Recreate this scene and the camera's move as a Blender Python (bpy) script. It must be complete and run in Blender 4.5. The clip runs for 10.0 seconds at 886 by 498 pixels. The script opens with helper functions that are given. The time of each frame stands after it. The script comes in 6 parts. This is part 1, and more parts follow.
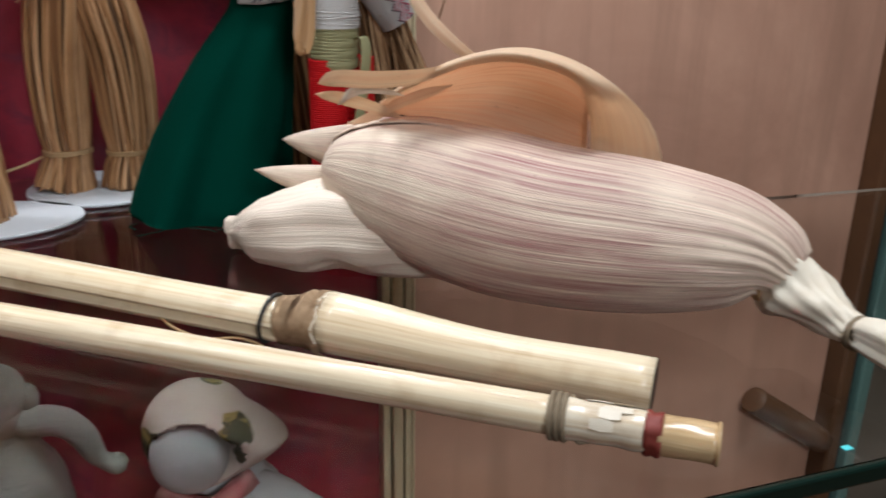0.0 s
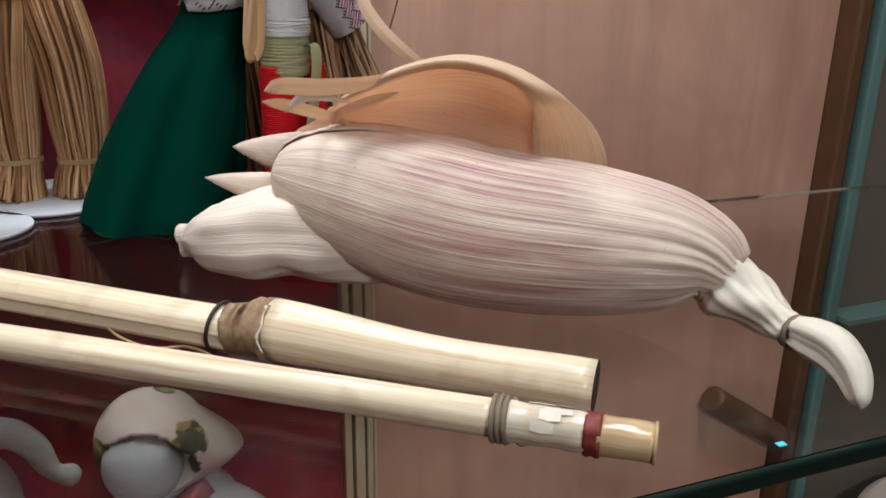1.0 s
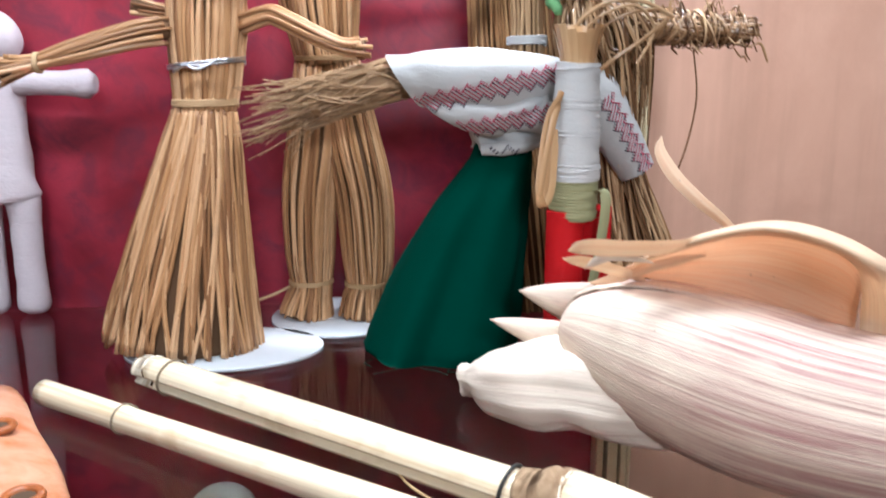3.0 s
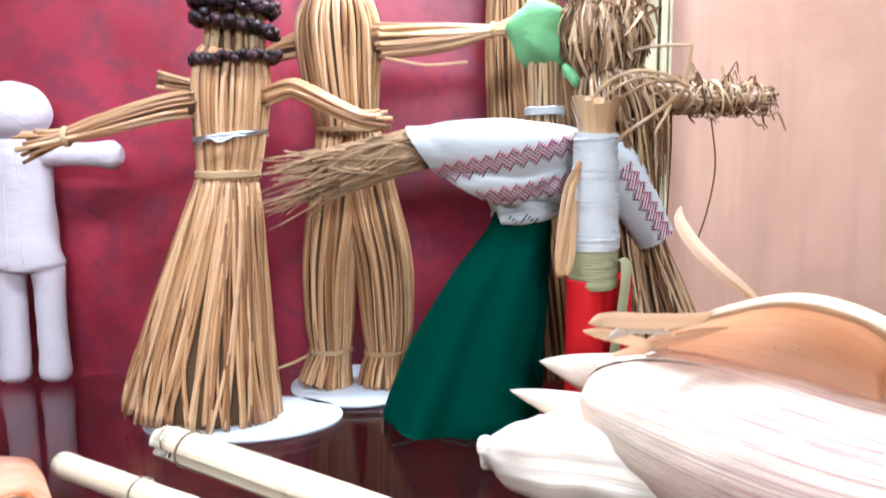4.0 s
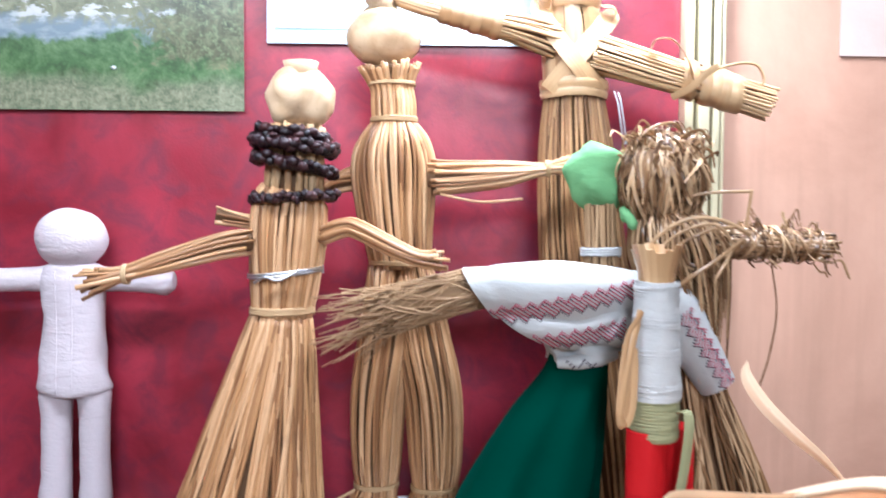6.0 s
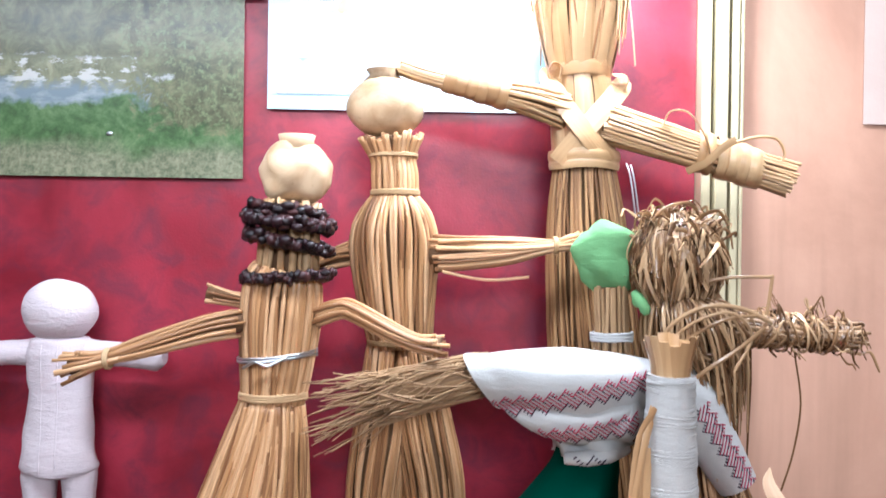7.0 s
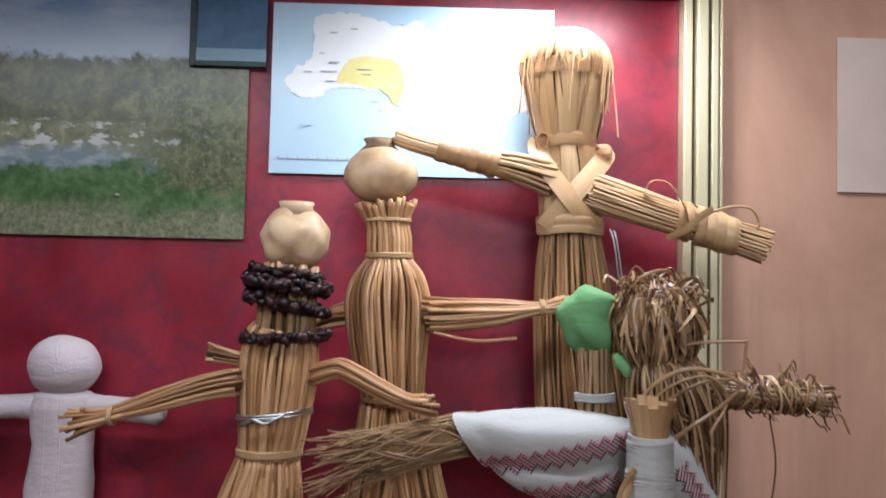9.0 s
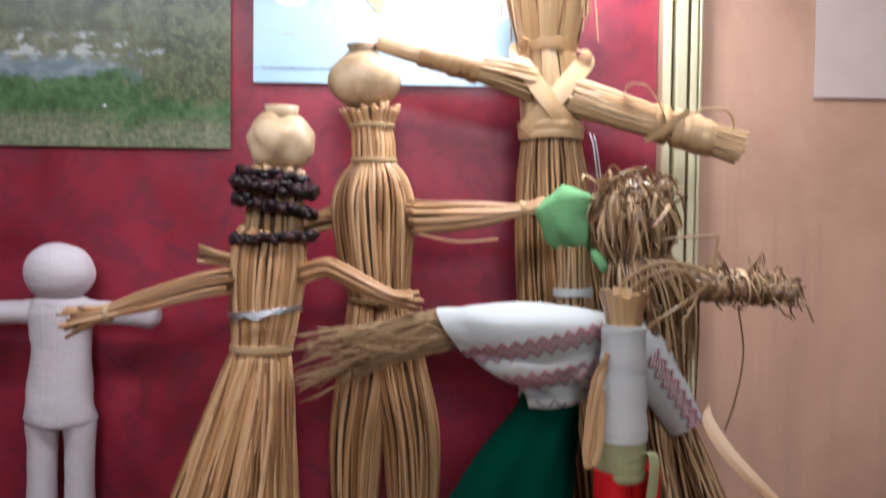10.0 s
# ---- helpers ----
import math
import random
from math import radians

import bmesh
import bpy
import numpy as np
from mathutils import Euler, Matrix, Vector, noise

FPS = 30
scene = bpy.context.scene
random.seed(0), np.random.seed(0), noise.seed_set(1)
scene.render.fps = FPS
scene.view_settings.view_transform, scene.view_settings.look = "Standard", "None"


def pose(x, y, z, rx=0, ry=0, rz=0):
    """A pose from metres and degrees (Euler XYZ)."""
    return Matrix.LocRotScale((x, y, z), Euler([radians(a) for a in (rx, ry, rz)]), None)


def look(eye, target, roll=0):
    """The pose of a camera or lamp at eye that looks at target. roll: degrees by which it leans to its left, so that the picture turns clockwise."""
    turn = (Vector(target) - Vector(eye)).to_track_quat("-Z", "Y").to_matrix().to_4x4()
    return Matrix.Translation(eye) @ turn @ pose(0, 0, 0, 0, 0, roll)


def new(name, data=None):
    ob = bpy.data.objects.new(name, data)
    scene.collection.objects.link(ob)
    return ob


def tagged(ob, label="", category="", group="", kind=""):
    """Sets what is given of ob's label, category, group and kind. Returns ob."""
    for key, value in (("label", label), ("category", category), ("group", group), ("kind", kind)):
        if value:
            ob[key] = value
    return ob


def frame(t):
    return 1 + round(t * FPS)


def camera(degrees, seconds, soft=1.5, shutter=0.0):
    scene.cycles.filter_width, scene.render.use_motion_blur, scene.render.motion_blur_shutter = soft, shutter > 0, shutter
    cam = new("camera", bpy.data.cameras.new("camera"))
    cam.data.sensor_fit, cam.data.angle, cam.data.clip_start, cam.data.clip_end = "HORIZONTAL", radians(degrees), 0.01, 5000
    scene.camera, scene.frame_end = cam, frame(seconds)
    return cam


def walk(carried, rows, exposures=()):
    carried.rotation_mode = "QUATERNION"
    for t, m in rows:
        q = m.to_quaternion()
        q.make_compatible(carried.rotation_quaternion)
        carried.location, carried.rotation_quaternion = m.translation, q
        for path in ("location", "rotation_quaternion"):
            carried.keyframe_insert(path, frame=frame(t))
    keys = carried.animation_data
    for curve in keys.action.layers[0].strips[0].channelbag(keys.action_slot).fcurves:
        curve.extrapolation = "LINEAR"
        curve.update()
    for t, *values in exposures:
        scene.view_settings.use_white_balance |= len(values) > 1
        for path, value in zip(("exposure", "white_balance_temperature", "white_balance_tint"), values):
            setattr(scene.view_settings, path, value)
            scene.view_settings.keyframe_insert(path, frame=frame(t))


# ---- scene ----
from mathutils.bvhtree import BVHTree

# ---- camera ----
cam = camera(56.64, 10.0, soft=1.6, shutter=0.8)
# seconds, x, y, z, yaw, pitch, roll
PATH = [
    (0, 0.0211, -0.0138, 0.1427, -19.29, -19.39, 0.84),
    (0.5, 0.0283, -0.0162, 0.1408, -21.34, -19.16, 1.07),
    (1, 0.0288, -0.0191, 0.1443, -21.51, -19.08, 0.86),
    (1.5, 0.0233, -0.0164, 0.1492, -17.96, -19.35, 0.14),
    (2, 0.0153, -0.0123, 0.1554, -12.45, -18.81, -0.49),
    (2.5, 0.0090, -0.0019, 0.1555, -7.57, -14.42, -0.56),
    (2.7, 0.0030, 0.0015, 0.1625, -6.50, -13.62, -0.25),
    (4, 0.0038, 0.0045, 0.1735, -3.96, -8.57, -0.47),
    (4.5, 0.0000, 0.0000, 0.1779, -4.37, -5.87, -0.20),
    (5, -0.0057, -0.0055, 0.1873, -4.21, -3.53, -0.39),
    (5.5, -0.0093, -0.0021, 0.1927, -3.79, -2.62, -0.00),
    (6, -0.0139, 0.0134, 0.2065, -2.37, -2.96, 0.32),
    (6.2, -0.0130, 0.0195, 0.2110, -1.75, -1.58, 0.25),
    (7.5, -0.0020, 0.0431, 0.2406, -1.11, 0.80, 0.89),
    (8, -0.0047, 0.0309, 0.2456, -1.11, 3.54, 1.02),
    (8.5, -0.0046, 0.0226, 0.2453, -1.13, 3.58, 1.08),
    (9, -0.0024, 0.0158, 0.2401, -1.37, 2.79, 1.26),
    (9.5, -0.0012, 0.0063, 0.2318, -1.62, 1.50, 1.23),
    (10, 0.0014, 0.0016, 0.2227, -2.16, -2.01, 0.70),
]
walk(cam, [(t, pose(x, y, z, 90 + p, 0, w) @ pose(0, 0, 0, 0, 0, r)) for t, x, y, z, w, p, r in PATH],
     exposures=[(0, 0.35, 6150, 8), (1.5, 0.35, 6150, 8), (2.5, 0.85, 5950, 8), (4, 1.6, 5400, 6), (4.6, 1.65, 5400, 6), (6, 1.48, 5450, 8), (7.5, 0.88, 5800, 9), (8.2, 0.08, 6000, 10), (9, 0.03, 6000, 10), (9.5, 0.05, 6000, 10), (10, 0.36, 6000, 10)])


# ---- light ----
world = bpy.data.worlds.new("room_air")
scene.world = world
world.use_nodes = True
world.node_tree.nodes["Background"].inputs[0].default_value = (1.0, 0.9, 0.8, 1)
world.node_tree.nodes["Background"].inputs[1].default_value = 0.02


def area(name, m, sx, sy, watts, colour):
    d = bpy.data.lights.new(name, "AREA")
    d.shape, d.size, d.size_y, d.energy, d.color = "RECTANGLE", sx, sy, watts, colour
    ob = new(name, d)
    ob.matrix_world = m
    return ob


COOL = (0.97, 0.98, 1.0)
area("cabinet_spot", look((0.085, 0.515, 0.452), (0.085, 0.550, 0.0)), 0.12, 0.025, 1.0, COOL)
# Unseen strip light, added to brighten the dolls and the left of the panel.
area("cabinet_fill", look((-0.15, 0.33, 0.450), (-0.15, 0.43, 0.0)), 0.60, 0.03, 1.10, COOL)
area("ceiling_lamp", look((0.22, 0.05, 1.50), (0.20, 0.30, 0.0)), 0.50, 0.30, 12.5, COOL)
area("far_lamp", look((0.25, -2.0, 1.05), (0.05, 0.6, 0.35)), 0.6, 0.35, 14.5, COOL)


# ---- materials ----
class Mat:
    """A node material with short helpers."""

    def __init__(self, name, rough=0.6, metal=0.0, spec=0.5):
        self.m = bpy.data.materials.new(name)
        self.m.use_nodes = True
        self.t = self.m.node_tree
        self.b = self.t.nodes["Principled BSDF"]
        self.b.inputs["Roughness"].default_value = rough
        self.b.inputs["Metallic"].default_value = metal
        self.b.inputs["Specular IOR Level"].default_value = spec

    def node(self, kind, **inputs):
        n = self.t.nodes.new(kind)
        for k, val in inputs.items():
            n.inputs[k.replace("_", " ")].default_value = val
        return n

    def link(self, a, b):
        self.t.links.new(a, b)

    def coords(self, kind="Object", scale=(1, 1, 1)):
        c = self.node("ShaderNodeTexCoord")
        mp = self.node("ShaderNodeMapping")
        mp.inputs["Scale"].default_value = scale
        self.link(c.outputs[kind], mp.inputs[0])
        return mp.outputs[0]

    def noise(self, vec, scale=10.0, detail=4.0, rough=0.55, distort=0.0):
        n = self.node("ShaderNodeTexNoise", Scale=scale, Detail=detail, Roughness=rough, Distortion=distort)
        self.link(vec, n.inputs["Vector"])
        return n.outputs["Fac"]

    def ramp(self, fac, stops):
        r = self.node("ShaderNodeValToRGB")
        e = r.color_ramp.elements
        while len(e) < len(stops):
            e.new(0.5)
        for el, (p, c) in zip(e, stops):
            el.position, el.color = p, (*c, 1)
        self.link(fac, r.inputs[0])
        return r.outputs[0]

    def mix(self, a, b, fac, blend="MIX"):
        n = self.t.nodes.new("ShaderNodeMix")
        n.data_type, n.blend_type = "RGBA", blend
        for sock, val in ((n.inputs[0], fac), (n.inputs[6], a), (n.inputs[7], b)):
            if isinstance(val, (int, float)):
                sock.default_value = val
            elif isinstance(val, tuple):
                sock.default_value = (*val, 1)
            else:
                self.link(val, sock)
        return n.outputs[2]

    def math(self, op, a, b=0.0):
        n = self.t.nodes.new("ShaderNodeMath")
        n.operation = op
        for sock, val in ((n.inputs[0], a), (n.inputs[1], b)):
            if isinstance(val, (int, float)):
                sock.default_value = val
            else:
                self.link(val, sock)
        return n.outputs[0]

    def base(self, c):
        if isinstance(c, tuple):
            self.b.inputs["Base Color"].default_value = (*c, 1)
        else:
            self.link(c, self.b.inputs["Base Color"])
        return self

    def bump(self, h, strength=0.3, dist=0.001):
        n = self.node("ShaderNodeBump", Strength=strength, Distance=dist)
        self.link(h, n.inputs["Height"])
        self.link(n.outputs[0], self.b.inputs["Normal"])
        return self


def island(m):
    return m.node("ShaderNodeNewGeometry").outputs["Random Per Island"]


def straw_like(name, dark, mid, light, rough=0.42, streak=1.0):
    """Dry stems: each stem has its own tone, with streaks along it."""
    m = Mat(name, rough, spec=0.4)
    tone = m.ramp(island(m), [(0.0, dark), (0.45, mid), (1.0, light)])
    v = m.coords("UV", (900, 14, 1))
    n = m.noise(v, 1.0, 3)
    blot = m.noise(m.coords("Object"), 55, 3)
    c = m.mix(tone, dark, m.math("MULTIPLY", m.ramp(n, [(0.45, (0, 0, 0)), (0.75, (1, 1, 1))]), 0.45 * streak))
    c = m.mix(c, tuple(0.6 * k for k in dark), m.math("MULTIPLY", m.ramp(blot, [(0.55, (0, 0, 0)), (0.8, (1, 1, 1))]), 0.35))
    return m.base(c).bump(n, 0.35, 0.0006).m


STRAW = straw_like("golden_straw", (0.23, 0.105, 0.045), (0.51, 0.275, 0.122), (0.73, 0.460, 0.255), 0.30)
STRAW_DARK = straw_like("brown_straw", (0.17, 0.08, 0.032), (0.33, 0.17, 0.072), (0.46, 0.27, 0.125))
RIBBON = straw_like("flat_straw_ribbon", (0.38, 0.215, 0.100), (0.49, 0.305, 0.150), (0.58, 0.395, 0.220), 0.34)
RAFFIA = straw_like("shiny_raffia", (0.080, 0.038, 0.017), (0.26, 0.142, 0.066), (0.58, 0.39, 0.22), 0.2)
FLAX = straw_like("flax_fibre", (0.24, 0.14, 0.065), (0.35, 0.215, 0.11), (0.47, 0.31, 0.17), 0.5)
# Dark core colour, paints shade into the gaps between stems and locks.
BUNDLE_SHADE = Mat("stem_gap_shade", 0.8).base((0.13, 0.066, 0.028)).m
TWINE = straw_like("pale_twine", (0.36, 0.22, 0.10), (0.46, 0.30, 0.15), (0.56, 0.39, 0.22), 0.7)


def husk_mat(name, pale, mid, mauve, amount, thin=0.0, vein=0.6):
    m = Mat(name, 0.5, spec=0.3)
    fine = m.noise(m.coords("UV", (1300, 7, 1)), 1.0, 3, 0.6)
    wide = m.noise(m.coords("UV", (520, 5, 1)), 1.0, 4, 0.6)
    band = m.noise(m.coords("UV", (620, 9, 1)), 1.0, 5, 0.7)
    patch_n = m.noise(m.coords("UV", (24, 9, 1)), 1.0, 4, 0.6)
    c = m.mix(pale, mid, m.ramp(wide, [(0.38, (0, 0, 0)), (0.62, (1, 1, 1))]))
    k = m.math("MULTIPLY", m.ramp(band, [(0.36, (0, 0, 0)), (0.66, (1, 1, 1))]), m.ramp(patch_n, [(0.43, (0, 0, 0)), (0.57, (1, 1, 1))]))
    c = m.mix(c, mauve, m.math("MULTIPLY", k, amount))
    c = m.mix(c, tuple(0.70 * q for q in mid), m.math("MULTIPLY", m.ramp(fine, [(0.50, (0, 0, 0)), (0.66, (1, 1, 1))]), vein))
    specks = m.noise(m.coords("Object"), 420, 2)
    c = m.mix(c, (0.22, 0.15, 0.1), m.math("MULTIPLY", m.ramp(specks, [(0.7, (0, 0, 0)), (0.78, (1, 1, 1))]), 0.5))
    m.base(c).bump(m.mix(fine, wide, 0.12), 0.3 + 0.5 * vein, 0.0009)
    if thin:
        tr, mx = m.node("ShaderNodeBsdfTranslucent"), m.node("ShaderNodeMixShader", Fac=thin)
        m.link(c, tr.inputs["Color"])
        m.link(m.b.outputs[0], mx.inputs[1])
        m.link(tr.outputs[0], mx.inputs[2])
        m.link(mx.outputs[0], m.t.nodes["Material Output"].inputs["Surface"])
    return m.m


HUSK = husk_mat("dry_husk", (0.79, 0.68, 0.54), (0.72, 0.56, 0.45), (0.34, 0.15, 0.15), 1.0)
HUSK_WHITE = husk_mat("white_husk", (0.80, 0.71, 0.59), (0.74, 0.62, 0.51), (0.62, 0.46, 0.40), 0.3, vein=0.4)
HUSK_PEACH = husk_mat("pale_orange_husk", (0.88, 0.72, 0.53), (0.84, 0.63, 0.44), (0.74, 0.48, 0.31), 0.4, 0.45, 0.3)
HUSK_ORANGE = husk_mat("orange_husk", (0.88, 0.66, 0.48), (0.85, 0.56, 0.37), (0.90, 0.74, 0.58), 0.6, 0.5, 0.3)


def cane(name, a, b, dark):
    m = Mat(name, 0.28, spec=0.5)
    s = m.noise(m.coords("UV", (500, 10, 1)), 1.0, 4, 0.6)
    p = m.noise(m.coords("Object"), 38, 4)
    c = m.mix(a, b, m.ramp(s, [(0.35, (0, 0, 0)), (0.7, (1, 1, 1))]))
    c = m.mix(c, dark, m.math("MULTIPLY", m.ramp(p, [(0.56, (0, 0, 0)), (0.75, (1, 1, 1))]), 0.55))
    g = m.noise(m.coords("UV", (260, 5, 1)), 1.0, 5, 0.65)
    c = m.mix(c, dark, m.math("MULTIPLY", m.ramp(g, [(0.50, (0, 0, 0)), (0.66, (1, 1, 1))]), 0.55))
    m.link(m.ramp(s, [(0.3, (0.14, 0.14, 0.14)), (0.8, (0.34, 0.34, 0.34))]), m.b.inputs["Roughness"])
    return m.base(c).bump(s, 0.25, 0.0006).m


CANE = cane("yellow_cane", (0.70, 0.56, 0.37), (0.82, 0.72, 0.54), (0.40, 0.24, 0.11))
CANE_PALE = cane("peeled_cane", (0.76, 0.70, 0.58), (0.66, 0.54, 0.37), (0.40, 0.25, 0.13))
RED_BAND = Mat("rust_band", 0.6).base((0.20, 0.03, 0.02)).m
BLACK_CORD = Mat("black_cord", 0.6).base((0.015, 0.013, 0.012)).m
GREY_CORD = straw_like("grey_cord", (0.16, 0.12, 0.075), (0.24, 0.185, 0.12), (0.33, 0.26, 0.18), 0.8)
WIRE = Mat("grey_wire", 0.3, 0.9).base((0.55, 0.56, 0.58)).m
# Near-black colour of closed caps, paints the shade inside ends and holes.
HOLLOW_SHADE = Mat("hollow_end_shade", 0.9).base((0.06, 0.03, 0.012)).m


def cloth(name, c, c2, weave=2600, rough=0.9, spec=0.15, crease=0.0):
    m = Mat(name, rough, spec=spec)
    v = m.coords("Object")
    w = m.noise(v, weave, 2)
    p = m.noise(v, 30, 4)
    m.base(m.mix(m.mix(c, c2, p), tuple(0.55 * k for k in c), m.math("MULTIPLY", w, 0.35)))
    if crease:
        fold = m.noise(m.coords("Object", (70, 70, 190)), 1.0, 4, 0.6, 0.4)
        w = m.math("ADD", m.math("MULTIPLY", w, 0.25), m.math("MULTIPLY", fold, 2.5 * crease))
    return m.bump(w, 0.35, 0.0006 + 0.0012 * crease).m


GREEN_CLOTH = cloth("dark_green_cloth", (0.0006, 0.034, 0.022), (0.0010, 0.048, 0.032), 900, 0.9, 0.03)
WHITE_CLOTH = cloth("white_cotton", (0.52, 0.52, 0.505), (0.44, 0.44, 0.44), 1400, crease=0.6)
DOLL_CLOTH = cloth("pinkish_white_cotton", (0.68, 0.60, 0.62), (0.59, 0.51, 0.54), 900, crease=0.9)
SCARF = cloth("light_green_cloth", (0.14, 0.33, 0.14), (0.20, 0.40, 0.18), 1200, crease=0.8)
OLIVE = cloth("olive_ribbon", (0.27, 0.27, 0.14), (0.33, 0.32, 0.18), 1500, 0.6)
RED_THREAD = cloth("red_thread", (0.50, 0.006, 0.010), (0.58, 0.012, 0.014), 1500, 0.65)
STITCH_RED = cloth("red_stitches", (0.36, 0.025, 0.070), (0.48, 0.075, 0.13))
STITCH_BLACK = cloth("black_stitches", (0.03, 0.02, 0.04), (0.05, 0.03, 0.05))
LINEN = cloth("aged_linen", (0.48, 0.41, 0.34), (0.38, 0.31, 0.25), 900, crease=0.6)
PLASTER = cloth("grey_white_fabric", (0.38, 0.36, 0.33), (0.28, 0.265, 0.24), 700, crease=1.0)


def seed_mat():
    m = Mat("dark_seed", 0.4, spec=0.35)
    return m.base(m.ramp(island(m), [(0, (0.006, 0.003, 0.004)), (0.6, (0.020, 0.006, 0.009)), (1, (0.06, 0.020, 0.020))])).m


SEED = seed_mat()


def gourd_mat():
    m = Mat("dry_gourd", 0.42, spec=0.35)
    v = m.coords("Object")
    n, f = m.noise(v, 60, 4, 0.6, 0.6), m.noise(v, 260, 3)
    c = m.mix((0.60, 0.43, 0.27), (0.44, 0.28, 0.15), m.ramp(n, [(0.4, (0, 0, 0)), (0.7, (1, 1, 1))]))
    c = m.mix(c, (0.28, 0.16, 0.07), m.math("MULTIPLY", m.ramp(f, [(0.62, (0, 0, 0)), (0.8, (1, 1, 1))]), 0.5))
    return m.base(c).bump(n, 0.5, 0.0015).m


GOURD = gourd_mat()


def red_wall_mat():
    m = Mat("crimson_panel", 0.38, spec=0.5)
    v = m.coords("Object")
    n1, n2, n3 = m.noise(v, 9, 5, 0.62, 0.4), m.noise(v, 38, 5, 0.65, 0.8), m.noise(v, 600, 2)
    c = m.mix((0.17, 0.008, 0.018), (0.36, 0.030, 0.054), m.ramp(n1, [(0.38, (0, 0, 0)), (0.68, (1, 1, 1))]))
    c = m.mix(c, (0.11, 0.012, 0.034), m.math("MULTIPLY", m.ramp(n2, [(0.46, (0, 0, 0)), (0.68, (1, 1, 1))]), 0.65))
    m.link(m.ramp(n2, [(0.3, (0.28, 0.28, 0.28)), (0.75, (0.5, 0.5, 0.5))]), m.b.inputs["Roughness"])
    return m.base(c).bump(m.mix(n2, n3, 0.35), 0.25, 0.001).m


RED_WALL = red_wall_mat()


def plain(name, a, b, scale=8, rough=0.6, spec=0.4, bump=0.15):
    m = Mat(name, rough, spec=spec)
    v = m.coords("Object")
    n, f = m.noise(v, scale, 5, 0.6, 0.3), m.noise(v, scale * 25, 3)
    return m.base(m.mix(a, b, m.ramp(n, [(0.3, (0, 0, 0)), (0.7, (1, 1, 1))]))).bump(f, bump, 0.001).m


def pink_mat():
    """Pink wall paint; its upright streaks and pale clouds imitate blurred reflections and haze."""
    m = Mat("pink_wall_paint", 0.38, spec=0.4)
    v = m.coords("Object")
    n, f = m.noise(v, 6, 6, 0.65, 0.6), m.noise(v, 190, 3)
    streak = m.noise(m.coords("Object", (34, 34, 2.2)), 1.0, 4, 0.6)
    c = m.mix((0.40, 0.222, 0.155), (0.52, 0.305, 0.215), m.ramp(n, [(0.34, (0, 0, 0)), (0.66, (1, 1, 1))]))
    c = m.mix(c, (0.34, 0.195, 0.135), m.math("MULTIPLY", m.ramp(streak, [(0.48, (0, 0, 0)), (0.68, (1, 1, 1))]), 0.55))
    m.link(m.ramp(n, [(0.3, (0.26, 0.26, 0.26)), (0.7, (0.48, 0.48, 0.48))]), m.b.inputs["Roughness"])
    return m.base(c).bump(m.mix(f, n, 0.4), 0.2, 0.001).m


PINK = pink_mat()
ROOM = plain("room_paint", (0.55, 0.45, 0.36), (0.60, 0.50, 0.40), 2)
FLOOR = plain("floor_boards", (0.17, 0.09, 0.045), (0.22, 0.12, 0.06), 3)
WOOD = plain("brown_wood", (0.07, 0.032, 0.014), (0.11, 0.05, 0.021), 14, 0.45)
DARK_WOOD = plain("dark_wood", (0.03, 0.022, 0.02), (0.05, 0.036, 0.03), 14, 0.4)
CANE_NODE = plain("rough_brown_node", (0.24, 0.14, 0.075), (0.52, 0.36, 0.22), 120, 0.85, 0.2, 0.9)
DISC = plain("white_card", (0.62, 0.66, 0.70), (0.68, 0.71, 0.74), 20, 0.45)
RED_CLOTH = plain("red_shelf_cloth", (0.20, 0.008, 0.015), (0.26, 0.014, 0.022), 30, 0.8)


def gold_mat():
    m = Mat("brass_profile", 0.32, 0.45)
    n = m.noise(m.coords("Object", (300, 300, 6)), 1.0, 3)
    return m.base(m.mix((0.66, 0.57, 0.34), (0.76, 0.69, 0.48), n)).m


GOLD = gold_mat()


def glass_mat(name, tint, rough=0.0):
    m = Mat(name, rough)
    m.b.inputs["Transmission Weight"].default_value = 1.0
    m.b.inputs["IOR"].default_value = 1.2
    return m.base(tint).m


GLASS = glass_mat("shelf_glass", (0.93, 0.95, 0.94))
GLASS_EDGE = Mat("green_glass_edge", 0.25, spec=0.4).base((0.004, 0.016, 0.012)).m
GLASS_TEAL = Mat("teal_glass_edge", 0.12, spec=0.6).base((0.10, 0.18, 0.16)).m


# ---- mesh tools ----
def part(name, bm, material, parent=None, label=""):
    """Links a bmesh as one mesh object; material may be a list."""
    me = bpy.data.meshes.new(name)
    bm.normal_update()
    bm.to_mesh(me)
    bm.free()
    for mt in material if isinstance(material, list) else [material]:
        me.materials.append(mt)
    ob = new(name, me)
    if parent:
        ob.parent = parent
    if label:
        ob["label"] = label
    return ob


def thing(name, label, category, group="", kind="", at=(0, 0, 0)):
    ob = new(name)
    ob.location = at
    return tagged(ob, label, category, group, kind)


def fresh():
    bm = bmesh.new()
    bm.loops.layers.uv.new("UVMap")
    return bm


